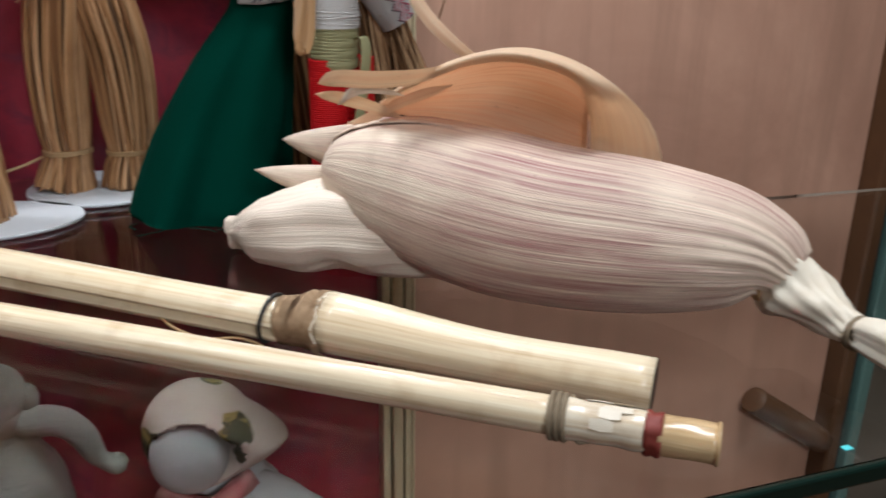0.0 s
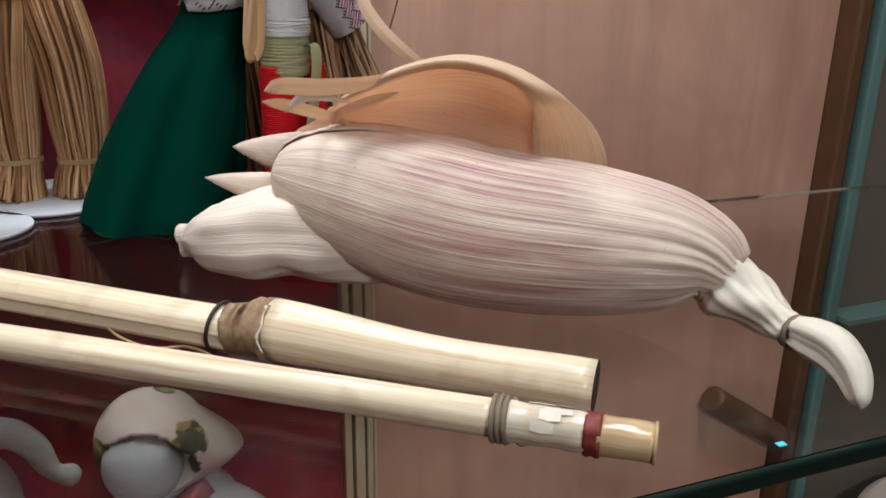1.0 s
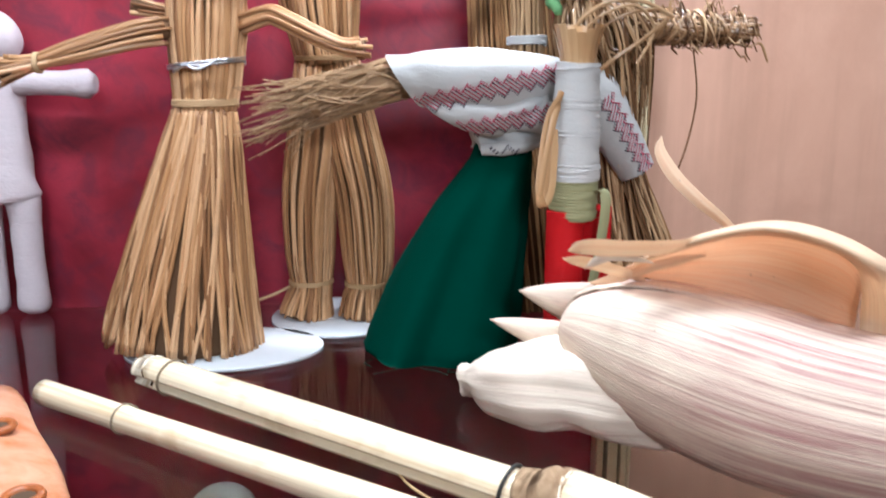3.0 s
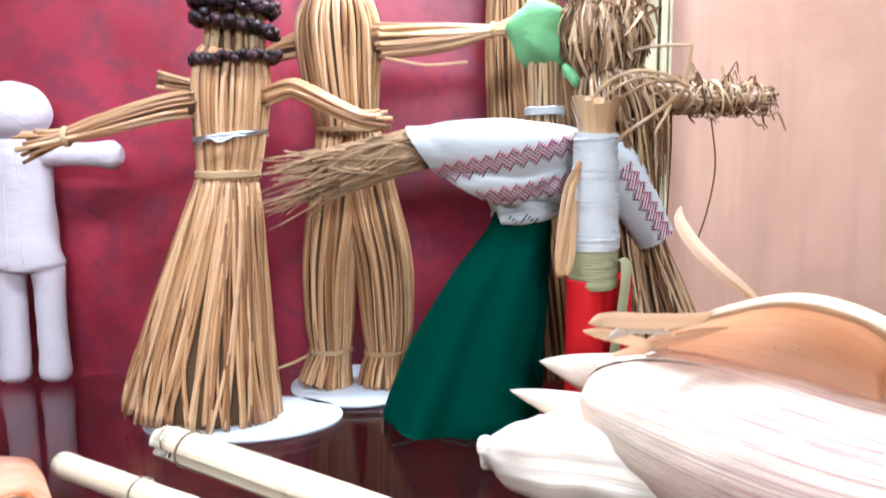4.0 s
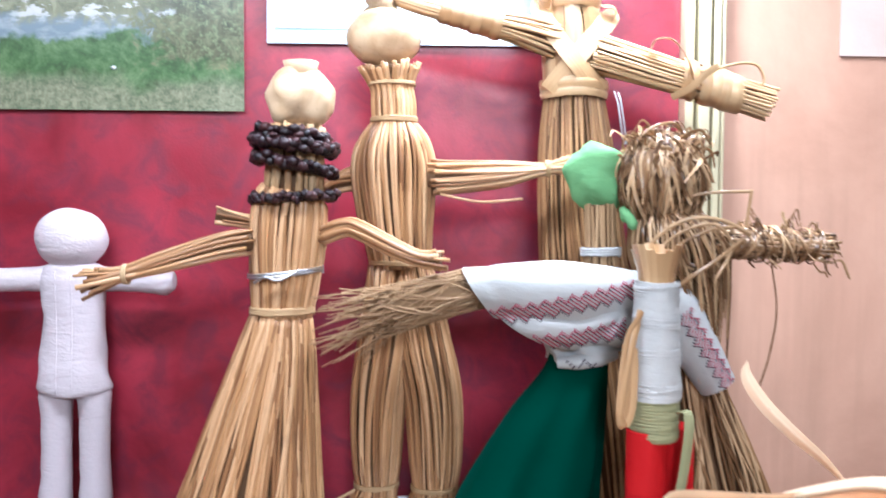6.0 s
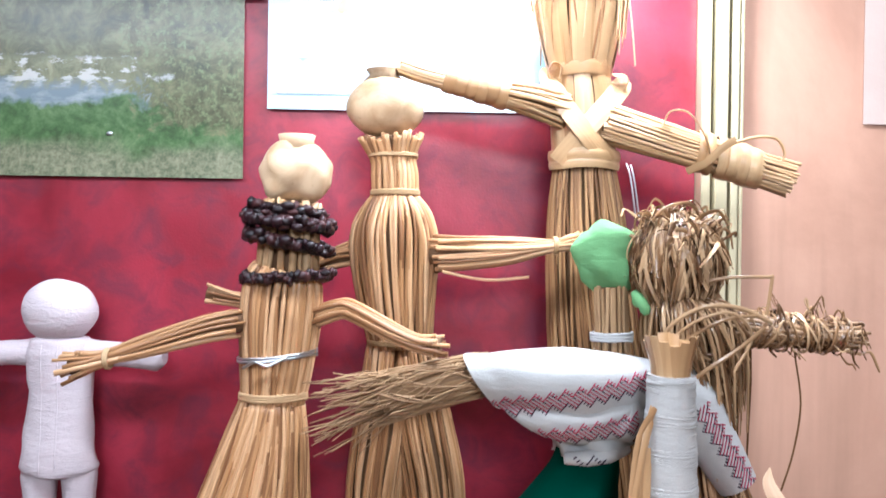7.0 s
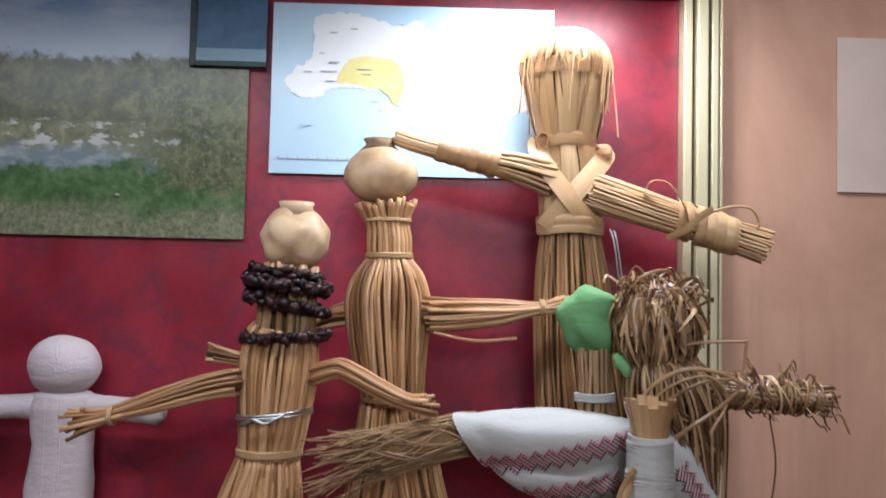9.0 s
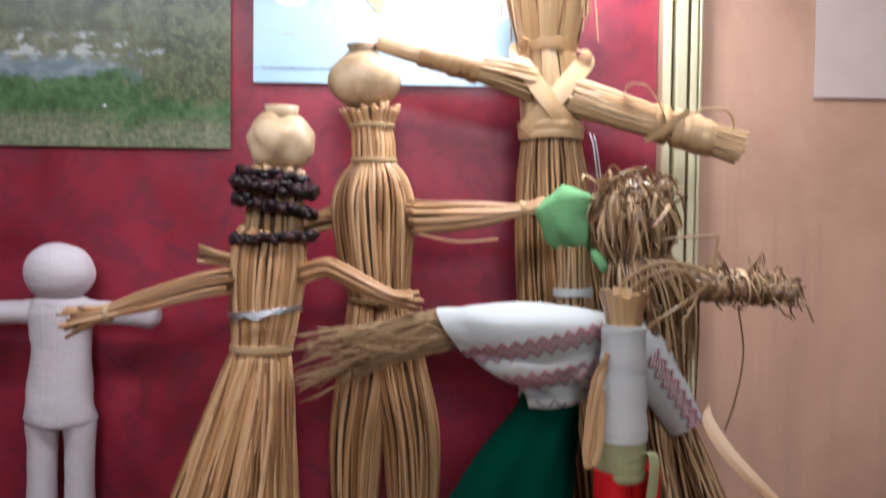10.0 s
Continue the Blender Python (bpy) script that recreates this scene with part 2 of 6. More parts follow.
def smooth_path(points, steps):
    """Catmull-Rom through points of any number of values."""
    p = [np.array(a, float) for a in points]
    p = [2 * p[0] - p[1], *p, 2 * p[-1] - p[-2]]
    out = []
    for i in range(1, len(p) - 2):
        for k in range(steps):
            t = k / steps
            out.append(0.5 * (2 * p[i] + (p[i + 1] - p[i - 1]) * t + (2 * p[i - 1] - 5 * p[i] + 4 * p[i + 1] - p[i + 2]) * t * t
                              + (3 * p[i] - p[i - 1] - 3 * p[i + 1] + p[i + 2]) * t ** 3))
    out.append(p[-2])
    return out


def tube(bm, path, radii, seg=6, mat=0, caps=True, shape=None, up=(0.03, 0.02, 1), flat=1.0, cap_mat=None):
    """Sweeps a ring along path. radii: a number or one for each point. shape(i, angle): factor on the radius. flat: height over width."""
    uv = bm.loops.layers.uv.verify()
    pts = [Vector(p) for p in path]
    n = len(pts)
    rad = [radii] * n if isinstance(radii, (int, float)) else list(radii)
    side, rings, dist = None, [], [0.0]
    for i in range(n):
        t = (pts[min(i + 1, n - 1)] - pts[max(i - 1, 0)]).normalized()
        if side is None:
            u0 = Vector(up)
            if abs(t.dot(u0.normalized())) > 0.95:
                u0 = Vector((1, 0.05, 0))
            side = u0.cross(t).normalized()
        side = (side - t * side.dot(t)).normalized()
        top = t.cross(side)
        ring = []
        for k in range(seg):
            a = 2 * math.pi * k / seg
            f = rad[i] * (shape(i, a) if shape else 1)
            ring.append(bm.verts.new(pts[i] + side * (f * math.cos(a)) + top * (f * flat * math.sin(a))))
        rings.append(ring)
        if i:
            dist.append(dist[-1] + (pts[i] - pts[i - 1]).length)
    around = 2 * math.pi * max(max(rad), 1e-5)
    for i in range(n - 1):
        for k in range(seg):
            j = (k + 1) % seg
            f = bm.faces.new((rings[i][k], rings[i][j], rings[i + 1][j], rings[i + 1][k]))
            f.material_index, f.smooth = mat, True
            for lp, (du, dv) in zip(f.loops, ((k, i), (k + 1, i), (k + 1, i + 1), (k, i + 1))):
                lp[uv].uv = (around * du / seg + pts[0].x * 3, dist[dv] + pts[0].z)
    if caps:
        for ring, flip in ((rings[0], True), (rings[-1], False)):
            f = bm.faces.new(ring[::-1] if flip else ring)
            f.material_index = mat if cap_mat is None else cap_mat
            f.smooth = False
    return rings


def strip(bm, path, width, mat=0, across=None, thick=0.0004, twist=0.0, taper=0.0):
    """A thin flat ribbon with thickness along path."""
    n = len(path)
    pts = [Vector(p) for p in path]
    uv = bm.loops.layers.uv.verify()
    rings, dist = [], 0.0
    for i in range(n):
        t = (pts[min(i + 1, n - 1)] - pts[max(i - 1, 0)]).normalized()
        a = Vector(across) if across else Vector((0, -1, 0.2)).cross(t)
        a = (a - t * a.dot(t)).normalized()
        nrm = t.cross(a)
        if twist:
            q = Matrix.Rotation(twist * i / max(n - 1, 1), 3, t)
            a, nrm = q @ a, q @ nrm
        w = width * 0.5 * (1 - taper * abs(2 * i / max(n - 1, 1) - 1) ** 3)
        rings.append([bm.verts.new(pts[i] + a * w * s + nrm * thick * o) for s, o in ((-1, 0), (-0.3, 1), (0.3, 1), (1, 0), (0, -1))])
    for i in range(n - 1):
        step = (pts[i + 1] - pts[i]).length
        for k in range(5):
            j = (k + 1) % 5
            f = bm.faces.new((rings[i][k], rings[i][j], rings[i + 1][j], rings[i + 1][k]))
            f.material_index, f.smooth = mat, True
            for lp, (du, dv) in zip(f.loops, ((k, 0), (k + 1, 0), (k + 1, step), (k, step))):
                lp[uv].uv = (width * du / 4 + pts[0].x * 5, dist + dv)
        dist += step
        for k in (0, 3):
            bm.edges.get((rings[i][k], rings[i + 1][k])).smooth = False
    for ring, flip in ((rings[0], True), (rings[-1], False)):
        bm.faces.new(ring[::-1] if flip else ring).material_index = mat


def bundle(bm, rings, n, r, mat=0, core=1, jitter=0.12, seed=1, steps=4, ragged=0.004, seg=5, inner=0, fill=0.86):
    """Stems side by side round an axis. rings: (x, y, z, rx, ry) from one end to the other; the ring lies across the axis."""
    rnd = random.Random(seed)
    st = smooth_path(rings, steps)
    c = [Vector(s[:3]) for s in st]
    axes = []
    for i in range(len(c)):
        t = (c[min(i + 1, len(c) - 1)] - c[max(i - 1, 0)]).normalized()
        a = Vector((1, 0, 0)) if abs(t.x) < 0.8 else Vector((0, 0, 1))
        a = (a - t * a.dot(t)).normalized()
        b = t.cross(a)
        if abs(t.x) < 0.8 and b.y < 0:
            b = -b
        axes.append((a, b))
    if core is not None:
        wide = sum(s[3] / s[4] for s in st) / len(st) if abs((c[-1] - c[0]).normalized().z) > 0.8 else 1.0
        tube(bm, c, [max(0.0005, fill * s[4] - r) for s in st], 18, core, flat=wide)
    for k in range(n + inner):
        a0 = 2 * math.pi * (k + rnd.uniform(-0.4, 0.4)) / n
        depth = 1.0 if k < n else rnd.uniform(0.3, 0.85)
        drift, ph, wob = rnd.uniform(-jitter, jitter), rnd.uniform(0, 6.3), rnd.uniform(0, 0.03)
        path = []
        for i, s in enumerate(st):
            f = i / (len(st) - 1)
            ang = a0 + drift * math.sin(f * 3 + ph) * 2
            k2 = depth * (1 + wob * math.sin(f * 9 + ph)) 
            path.append(c[i] + axes[i][0] * ((s[3] - r) * k2 * math.cos(ang)) + axes[i][1] * ((s[4] - r) * k2 * math.sin(ang)))
        d0, d1 = (path[0] - path[1]).normalized(), (path[-1] - path[-2]).normalized()
        path[0] = path[0] + d0 * rnd.uniform(-ragged, ragged * 0.2)
        path[-1] = path[-1] + d1 * rnd.uniform(-ragged, ragged)
        rr = r * rnd.uniform(0.62, 1.25)
        tube(bm, path, rr, seg, mat)


def ribbon_bundle(bm, rings, n, width, mat=0, core=1, seed=1, steps=4, jitter=0.1):
    """Flat ribbons side by side round an upright axis. rings: (x, y, z, rx, ry)."""
    rnd = random.Random(seed)
    st = smooth_path(rings, steps)
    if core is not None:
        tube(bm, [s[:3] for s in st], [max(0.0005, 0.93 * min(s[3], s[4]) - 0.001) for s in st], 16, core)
    for k in range(n):
        a = 2 * math.pi * (k + rnd.uniform(-0.3, 0.3)) / n
        dr, q = rnd.uniform(-jitter, jitter), rnd.uniform(0.96, 1.03)
        path = [Vector((s[0] + s[3] * q * math.cos(a + dr * i / len(st)), s[1] + s[4] * q * math.sin(a + dr * i / len(st)), s[2])) for i, s in enumerate(st)]
        strip(bm, path, width * rnd.uniform(0.7, 1.15), mat, (-math.sin(a), math.cos(a), 0), 0.0005)


def loop_band(bm, centre, rx, ry, r, mat, turns=1, rise=0.0, seg=28, tilt=0.0, seed=0, axis="z"):
    """A cord wound round an upright (or, axis x, a lying) bundle."""
    rnd = random.Random(seed)
    path = []
    for k in range(int(seg * turns) + 1):
        a = 2 * math.pi * k / seg
        h = rise * k / seg + tilt * math.cos(a) + rnd.uniform(-0.15, 0.15) * r
        if axis == "z":
            path.append((centre[0] + rx * math.cos(a), centre[1] + ry * math.sin(a), centre[2] + h))
        else:
            path.append((centre[0] + h, centre[1] + rx * math.cos(a), centre[2] + ry * math.sin(a)))
    tube(bm, path, r, 6, mat)


def ball(bm, centre, rx, ry, rz, mat=0, sub=3, warp=0.0, freq=60, seed=0):
    made = bmesh.ops.create_icosphere(bm, subdivisions=sub, radius=1)["verts"]
    off = Vector((seed * 3.1, seed * 1.7, seed * 0.9))
    for vt in made:
        d = vt.co.copy()
        k = 1 + warp * noise.noise(Vector((d.x * rx, d.y * ry, d.z * rz)) * freq + off)
        vt.co = Vector(centre) + Vector((d.x * rx * k, d.y * ry * k, d.z * rz * k))
        for f in vt.link_faces:
            f.material_index, f.smooth = mat, True
    return made


def box(bm, lo, hi, mat=0, bevel=0.0):
    made = bmesh.ops.create_cube(bm, size=1)["verts"]
    for vt in made:
        vt.co = Vector([(lo[i] + hi[i]) / 2 + vt.co[i] * (hi[i] - lo[i]) for i in range(3)])
    for f in {f for vt in made for f in vt.link_faces}:
        f.material_index = mat
    if bevel:
        bmesh.ops.bevel(bm, geom=list({e for vt in made for e in vt.link_edges}), offset=bevel, segments=2, affect="EDGES", profile=0.5)


def slab(name, lo, hi, material, label, category, kind="structure", bevel=0.0):
    bm = fresh()
    box(bm, lo, hi, 0, bevel)
    return tagged(part(name, bm, material), label, category, kind=kind)


# ---- structure ----
slab("floor", (-3, -3, -1.3), (3, 1.0, -1.25), FLOOR, "brown wooden floor of the exhibition room", "floor")
slab("ceiling", (-3, -3, 1.6), (3, 1.0, 1.65), ROOM, "pale plain ceiling of the room", "ceiling")
slab("wall_south", (-3, -3.1, -1.25), (3, -3.0, 1.6), ROOM, "pale plain wall opposite the cabinet", "wall")
slab("wall_west", (-3.1, -3, -1.25), (-3.0, 1.0, 1.6), ROOM, "pale plain side wall", "wall")
slab("wall_east", (3.0, -3, -1.25), (3.1, 1.0, 1.6), ROOM, "pale plain side wall", "wall")
slab("wall_north", (-3, 0.79, -1.25), (3, 0.9, 1.6), ROOM, "pale plain wall behind the cabinet", "wall")
slab("pink_panel", (0.2095, 0.602, -1.25), (0.675, 0.622, 1.6), PINK, "pink painted wall panel beside the red panel", "panel")
slab("back_panel", (-1.1, 0.60, -0.75), (0.179, 0.62, 0.62), RED_WALL, "mottled crimson back panel of the display cabinet", "panel")
slab("cabinet_top", (-1.1, 0.30, 0.462), (0.179, 0.597, 0.48), DARK_WOOD, "dark board over the top of the cabinet", "board", bevel=0.002)
# Added solid strip in place of the dark reflected band along the top.
slab("top_reflection_strip", (0.0, 0.580, 0.4525), (0.178, 0.596, 0.4615), GLASS_EDGE, "added strip standing in for the dark reflection under the cabinet top", "trim", bevel=0.002)
slab("lower_shelf", (-1.1, 0.10, -0.345), (0.18, 0.597, -0.325), RED_CLOTH, "lower cabinet shelf covered with red cloth", "shelf", bevel=0.003)

shelf = thing("glass_shelf", "clear glass shelf with dark green polished edge", "shelf", kind="structure")
bm = fresh()
plan = ((-1.1, 0.147), (0.66, 0.147), (0.66, 0.34), (0.52, 0.40), (0.2120, 0.41), (0.2120, 0.584), (-1.1, 0.584))
sheet = bm.faces.new([bm.verts.new((x, y, -0.006)) for x, y in reversed(plan)])
up = bmesh.ops.extrude_face_region(bm, geom=[sheet])
bmesh.ops.translate(bm, vec=(0, 0, 0.006), verts=[g for g in up["geom"] if isinstance(g, bmesh.types.BMVert)])
bmesh.ops.recalc_face_normals(bm, faces=bm.faces)
part("pane", bm, GLASS, shelf)
bm = fresh()
box(bm, (-1.1, 0.1440, -0.0062), (0.66, 0.1468, 0.0002), 0, 0.001)
part("edge", bm, GLASS_EDGE, shelf, "dark green polished glass edge")

gold = thing("corner_profile", "fluted brass-coloured metal strip at the end of the red panel", "trim", kind="structure")
for x0, x1, y0 in ((0.1795, 0.1860, 0.588), (0.1885, 0.1970, 0.586), (0.1995, 0.2050, 0.588), (0.2060, 0.2090, 0.590)):
    bm = fresh()
    box(bm, (x0, y0, -0.75), (x1, 0.604, 0.62), 0, 0.0012)
    part("rib", bm, GOLD, gold)
bm = fresh()
box(bm, (0.180, 0.598, -0.75), (0.2085, 0.615, 0.62))
part("backing", bm, DARK_WOOD, gold)


# ---- dolls on the glass shelf ----
def doll_skirted():
    """Straw doll with a wide skirt, seed necklace and a dried gourd head."""
    bm = fresh()
    y = 0.487
    bundle(bm, [(-0.108, y, 0.0035, 0.0475, 0.034), (-0.104, y, 0.035, 0.042, 0.031), (-0.097, y, 0.08, 0.0325, 0.026),
                (-0.090, y, 0.12, 0.0235, 0.020), (-0.0865, y, 0.145, 0.0172, 0.016)], 150, 0.0014, 0, 1, 0.14, 11, 4, 0.005, inner=110)
    bundle(bm, [(-0.0865, y, 0.143, 0.0172, 0.016), (-0.0845, y, 0.164, 0.0200, 0.018), (-0.083, y, 0.19, 0.0222, 0.019),
                (-0.0815, y, 0.207, 0.0215, 0.018), (-0.080, y, 0.214, 0.0185, 0.017)], 62, 0.0016, 0, 1, 0.06, 12, 4, 0.001)
    bundle(bm, [(-0.080, y, 0.211, 0.0175, 0.016), (-0.0785, y, 0.235, 0.0168, 0.015), (-0.077, y, 0.252, 0.016, 0.015)], 32, 0.0017, 2, 1, 0.05, 13, 3, 0.001)
    loop_band(bm, (-0.0865, y, 0.145), 0.0178, 0.0168, 0.0011, 3, 3, 0.0012, seed=1)
    # wire belt with a twist
    loop_band(bm, (-0.0845, y, 0.1665), 0.0212, 0.0192, 0.0008, 4, 2, 0.0016, tilt=0.002, seed=2)
    strip_path = smooth_path([(-0.099, y - 0.0195, 0.1640), (-0.092, y - 0.022, 0.1675), (-0.086, y - 0.0215, 0.1655), (-0.076, y - 0.020, 0.170)], 4)
    tube(bm, strip_path, 0.0009, 6, 4)
    # right arm bends at the elbow, left arm reaches out
    bundle(bm, [(-0.066, y - 0.004, 0.189, 0.0065, 0.007), (-0.050, y - 0.008, 0.1945, 0.0060, 0.006), (-0.042, y - 0.010, 0.1930, 0.0058, 0.006),
                (-0.022, y - 0.014, 0.183, 0.0055, 0.006), (-0.008, y - 0.016, 0.1775, 0.0050, 0.005), (0.004, y - 0.018, 0.1765, 0.0068, 0.007)], 13, 0.0013, 0, 1, 0.25, 14, 3, 0.006, inner=4)
    bundle(bm, [(-0.100, y - 0.006, 0.187, 0.0085, 0.008), (-0.120, y - 0.012, 0.1835, 0.0078, 0.007), (-0.150, y - 0.020, 0.1745, 0.0062, 0.006),
                (-0.168, y - 0.024, 0.1690, 0.0045, 0.0045), (-0.185, y - 0.026, 0.1650, 0.0085, 0.007)], 16, 0.0013, 0, 1, 0.3, 15, 3, 0.008, inner=5)
    loop_band(bm, (-0.168, y - 0.024, 0.169), 0.0050, 0.0050, 0.0007, 3, 3, 0.0008, axis="x")
    bundle(bm, [(-0.098, y + 0.010, 0.196, 0.005, 0.005), (-0.112, y + 0.012, 0.198, 0.0045, 0.0045), (-0.126, y + 0.014, 0.2005, 0.006, 0.006)], 10, 0.0012, 0, 1, 0.2, 16, 3, 0.005)
    # head, with a small crown
    ball(bm, (-0.0755, y, 0.2670), 0.0196, 0.0190, 0.0176, 5, 4, 0.16, 95, 3)
    tube(bm, [(-0.0755, y, 0.2800), (-0.0755, y, 0.2848), (-0.0755, y, 0.2878)], [0.0115, 0.0092, 0.0102], 18, 5, True, lambda i, a: 1 + 0.10 * math.sin(9 * a))
    # necklace strands of flat seeds
    rnd = random.Random(4)
    for z, rx, ry, tilt, n, s in ((0.2110, 0.0230, 0.0210, 0.0010, 30, 0.0040), (0.2118, 0.0225, 0.0208, 0.0010, 26, 0.0036), (0.2290, 0.0212, 0.0200, -0.0045, 26, 0.0046), (0.2310, 0.0218, 0.0205, -0.0045, 24, 0.0042),
                                  (0.2400, 0.0212, 0.0200, -0.003, 26, 0.0050), (0.2425, 0.0222, 0.0208, -0.003, 24, 0.0044), (0.2475, 0.0185, 0.018, -0.002, 24, 0.0046)):
        tube(bm, [(-0.0795 + rx * 0.9 * math.cos(q), y + ry * 0.9 * math.sin(q), z + tilt * math.cos(q)) for q in [2 * math.pi * k / 20 for k in range(22)]], 0.0024, 6, 6)
        for k in range(2 * n):
            a = math.pi * (k + rnd.uniform(-0.3, 0.3)) / n
            q = rnd.uniform(0.92, 1.10)
            ball(bm, (-0.0795 + rx * q * math.cos(a), y + ry * q * math.sin(a), z + tilt * math.cos(a) + rnd.uniform(-0.0018, 0.0018)),
                 s * rnd.uniform(0.45, 1.0), s * rnd.uniform(0.45, 0.9), s * rnd.uniform(0.35, 0.85), 6, 1)
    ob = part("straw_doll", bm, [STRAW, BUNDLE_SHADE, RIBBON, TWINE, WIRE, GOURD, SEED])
    return tagged(ob, "skirted golden straw doll with dark seed necklace and gourd head", "doll", "straw dolls on the shelf")


def doll_trousered():
    """Taller straw doll with two legs."""
    bm = fresh()
    y = 0.53
    bundle(bm, [(-0.0385, 0.540, 0.0025, 0.0190, 0.016), (-0.0365, 0.540, 0.014, 0.0160, 0.014), (-0.0345, 0.540, 0.0255, 0.0138, 0.0125), (-0.0345, 0.538, 0.045, 0.0162, 0.014),
                (-0.033, 0.535, 0.085, 0.0178, 0.016), (-0.028, 0.532, 0.125, 0.0175, 0.016), (-0.0245, y, 0.170, 0.0145, 0.015)], 66, 0.0012, 0, 1, 0.12, 21, 4, 0.003, inner=40)
    bundle(bm, [(0.0005, 0.536, 0.0025, 0.0180, 0.016), (0.0015, 0.536, 0.014, 0.0160, 0.014), (0.0030, 0.536, 0.0245, 0.0145, 0.0125), (0.0035, 0.534, 0.045, 0.0172, 0.014),
                (0.0015, 0.532, 0.085, 0.0185, 0.016), (-0.006, 0.531, 0.125, 0.0178, 0.016), (-0.0135, y, 0.170, 0.0145, 0.015)], 66, 0.0012, 0, 1, 0.12, 22, 4, 0.003, inner=40)
    bundle(bm, [(-0.0190, y, 0.168, 0.0190, 0.017), (-0.0205, y, 0.185, 0.0215, 0.019), (-0.0222, y, 0.205, 0.0245, 0.021), (-0.0235, y, 0.232, 0.0268, 0.022),
                (-0.0235, y, 0.247, 0.0225, 0.019), (-0.0235, y, 0.2585, 0.0138, 0.0135)], 78, 0.0015, 0, 1, 0.06, 23, 4, 0.001, inner=20)
    bundle(bm, [(-0.0235, y, 0.2575, 0.0138, 0.0135), (-0.024, y, 0.270, 0.0142, 0.0135), (-0.0250, y, 0.2805, 0.0138, 0.013), (-0.0262, y, 0.2925, 0.0195, 0.018)], 46, 0.0014, 0, 1, 0.05, 24, 4, 0.0025)
    for c, rx, ry, t in (((-0.0345, 0.540, 0.0255), 0.0142, 0.013, 3), ((0.0030, 0.536, 0.0245), 0.0148, 0.013, 3), ((-0.019, y, 0.170), 0.0196, 0.0178, 3),
                         ((-0.0235, y, 0.2585), 0.0143, 0.014, 3), ((-0.025, y, 0.2810), 0.0143, 0.0135, 2)):
        loop_band(bm, c, rx, ry, 0.0008, 2, t, 0.0009, seed=int(c[2] * 900))
    bundle(bm, [(-0.002, 0.522, 0.2245, 0.0115, 0.010), (0.018, 0.519, 0.2250, 0.0105, 0.009), (0.045, 0.516, 0.2270, 0.0085, 0.008), (0.069, 0.513, 0.2300, 0.0040, 0.004), (0.083, 0.513, 0.2325, 0.0062, 0.006)],
           20, 0.0014, 0, 1, 0.2, 25, 3, 0.006, inner=8)
    loop_band(bm, (0.0690, 0.513, 0.2300), 0.0046, 0.0046, 0.0007, 2, 3, 0.0008, axis="x")
    bundle(bm, [(-0.045, 0.532, 0.2245, 0.0085, 0.008), (-0.060, 0.536, 0.2200, 0.0065, 0.006), (-0.075, 0.540, 0.2120, 0.0045, 0.004)], 14, 0.0013, 0, 1, 0.2, 26, 3, 0.004)
    tube(bm, smooth_path([(0.005, 0.514, 0.214), (0.03, 0.512, 0.2095), (0.055, 0.512, 0.2115)], 4), 0.0009, 5, 0)
    tube(bm, smooth_path([(-0.048, 0.530, 0.026), (-0.058, 0.522, 0.023), (-0.070, 0.516, 0.0205)], 4), 0.0010, 5, 2)
    ball(bm, (-0.0300, y, 0.3105), 0.0232, 0.0215, 0.0186, 3, 4, 0.05, 60, 5)
    tube(bm, [(-0.0310, y, 0.3260), (-0.0310, y, 0.3300), (-0.0310, y, 0.3330)], [0.0125, 0.0085, 0.0108], 18, 4, True, lambda i, a: 1 + 0.14 * math.sin(9 * a))
    ob = part("straw_doll", bm, [STRAW, BUNDLE_SHADE, TWINE, GOURD, CANE_NODE])
    return tagged(ob, "tall trousered straw doll with round gourd head and outstretched arm", "doll", "straw dolls on the shelf")


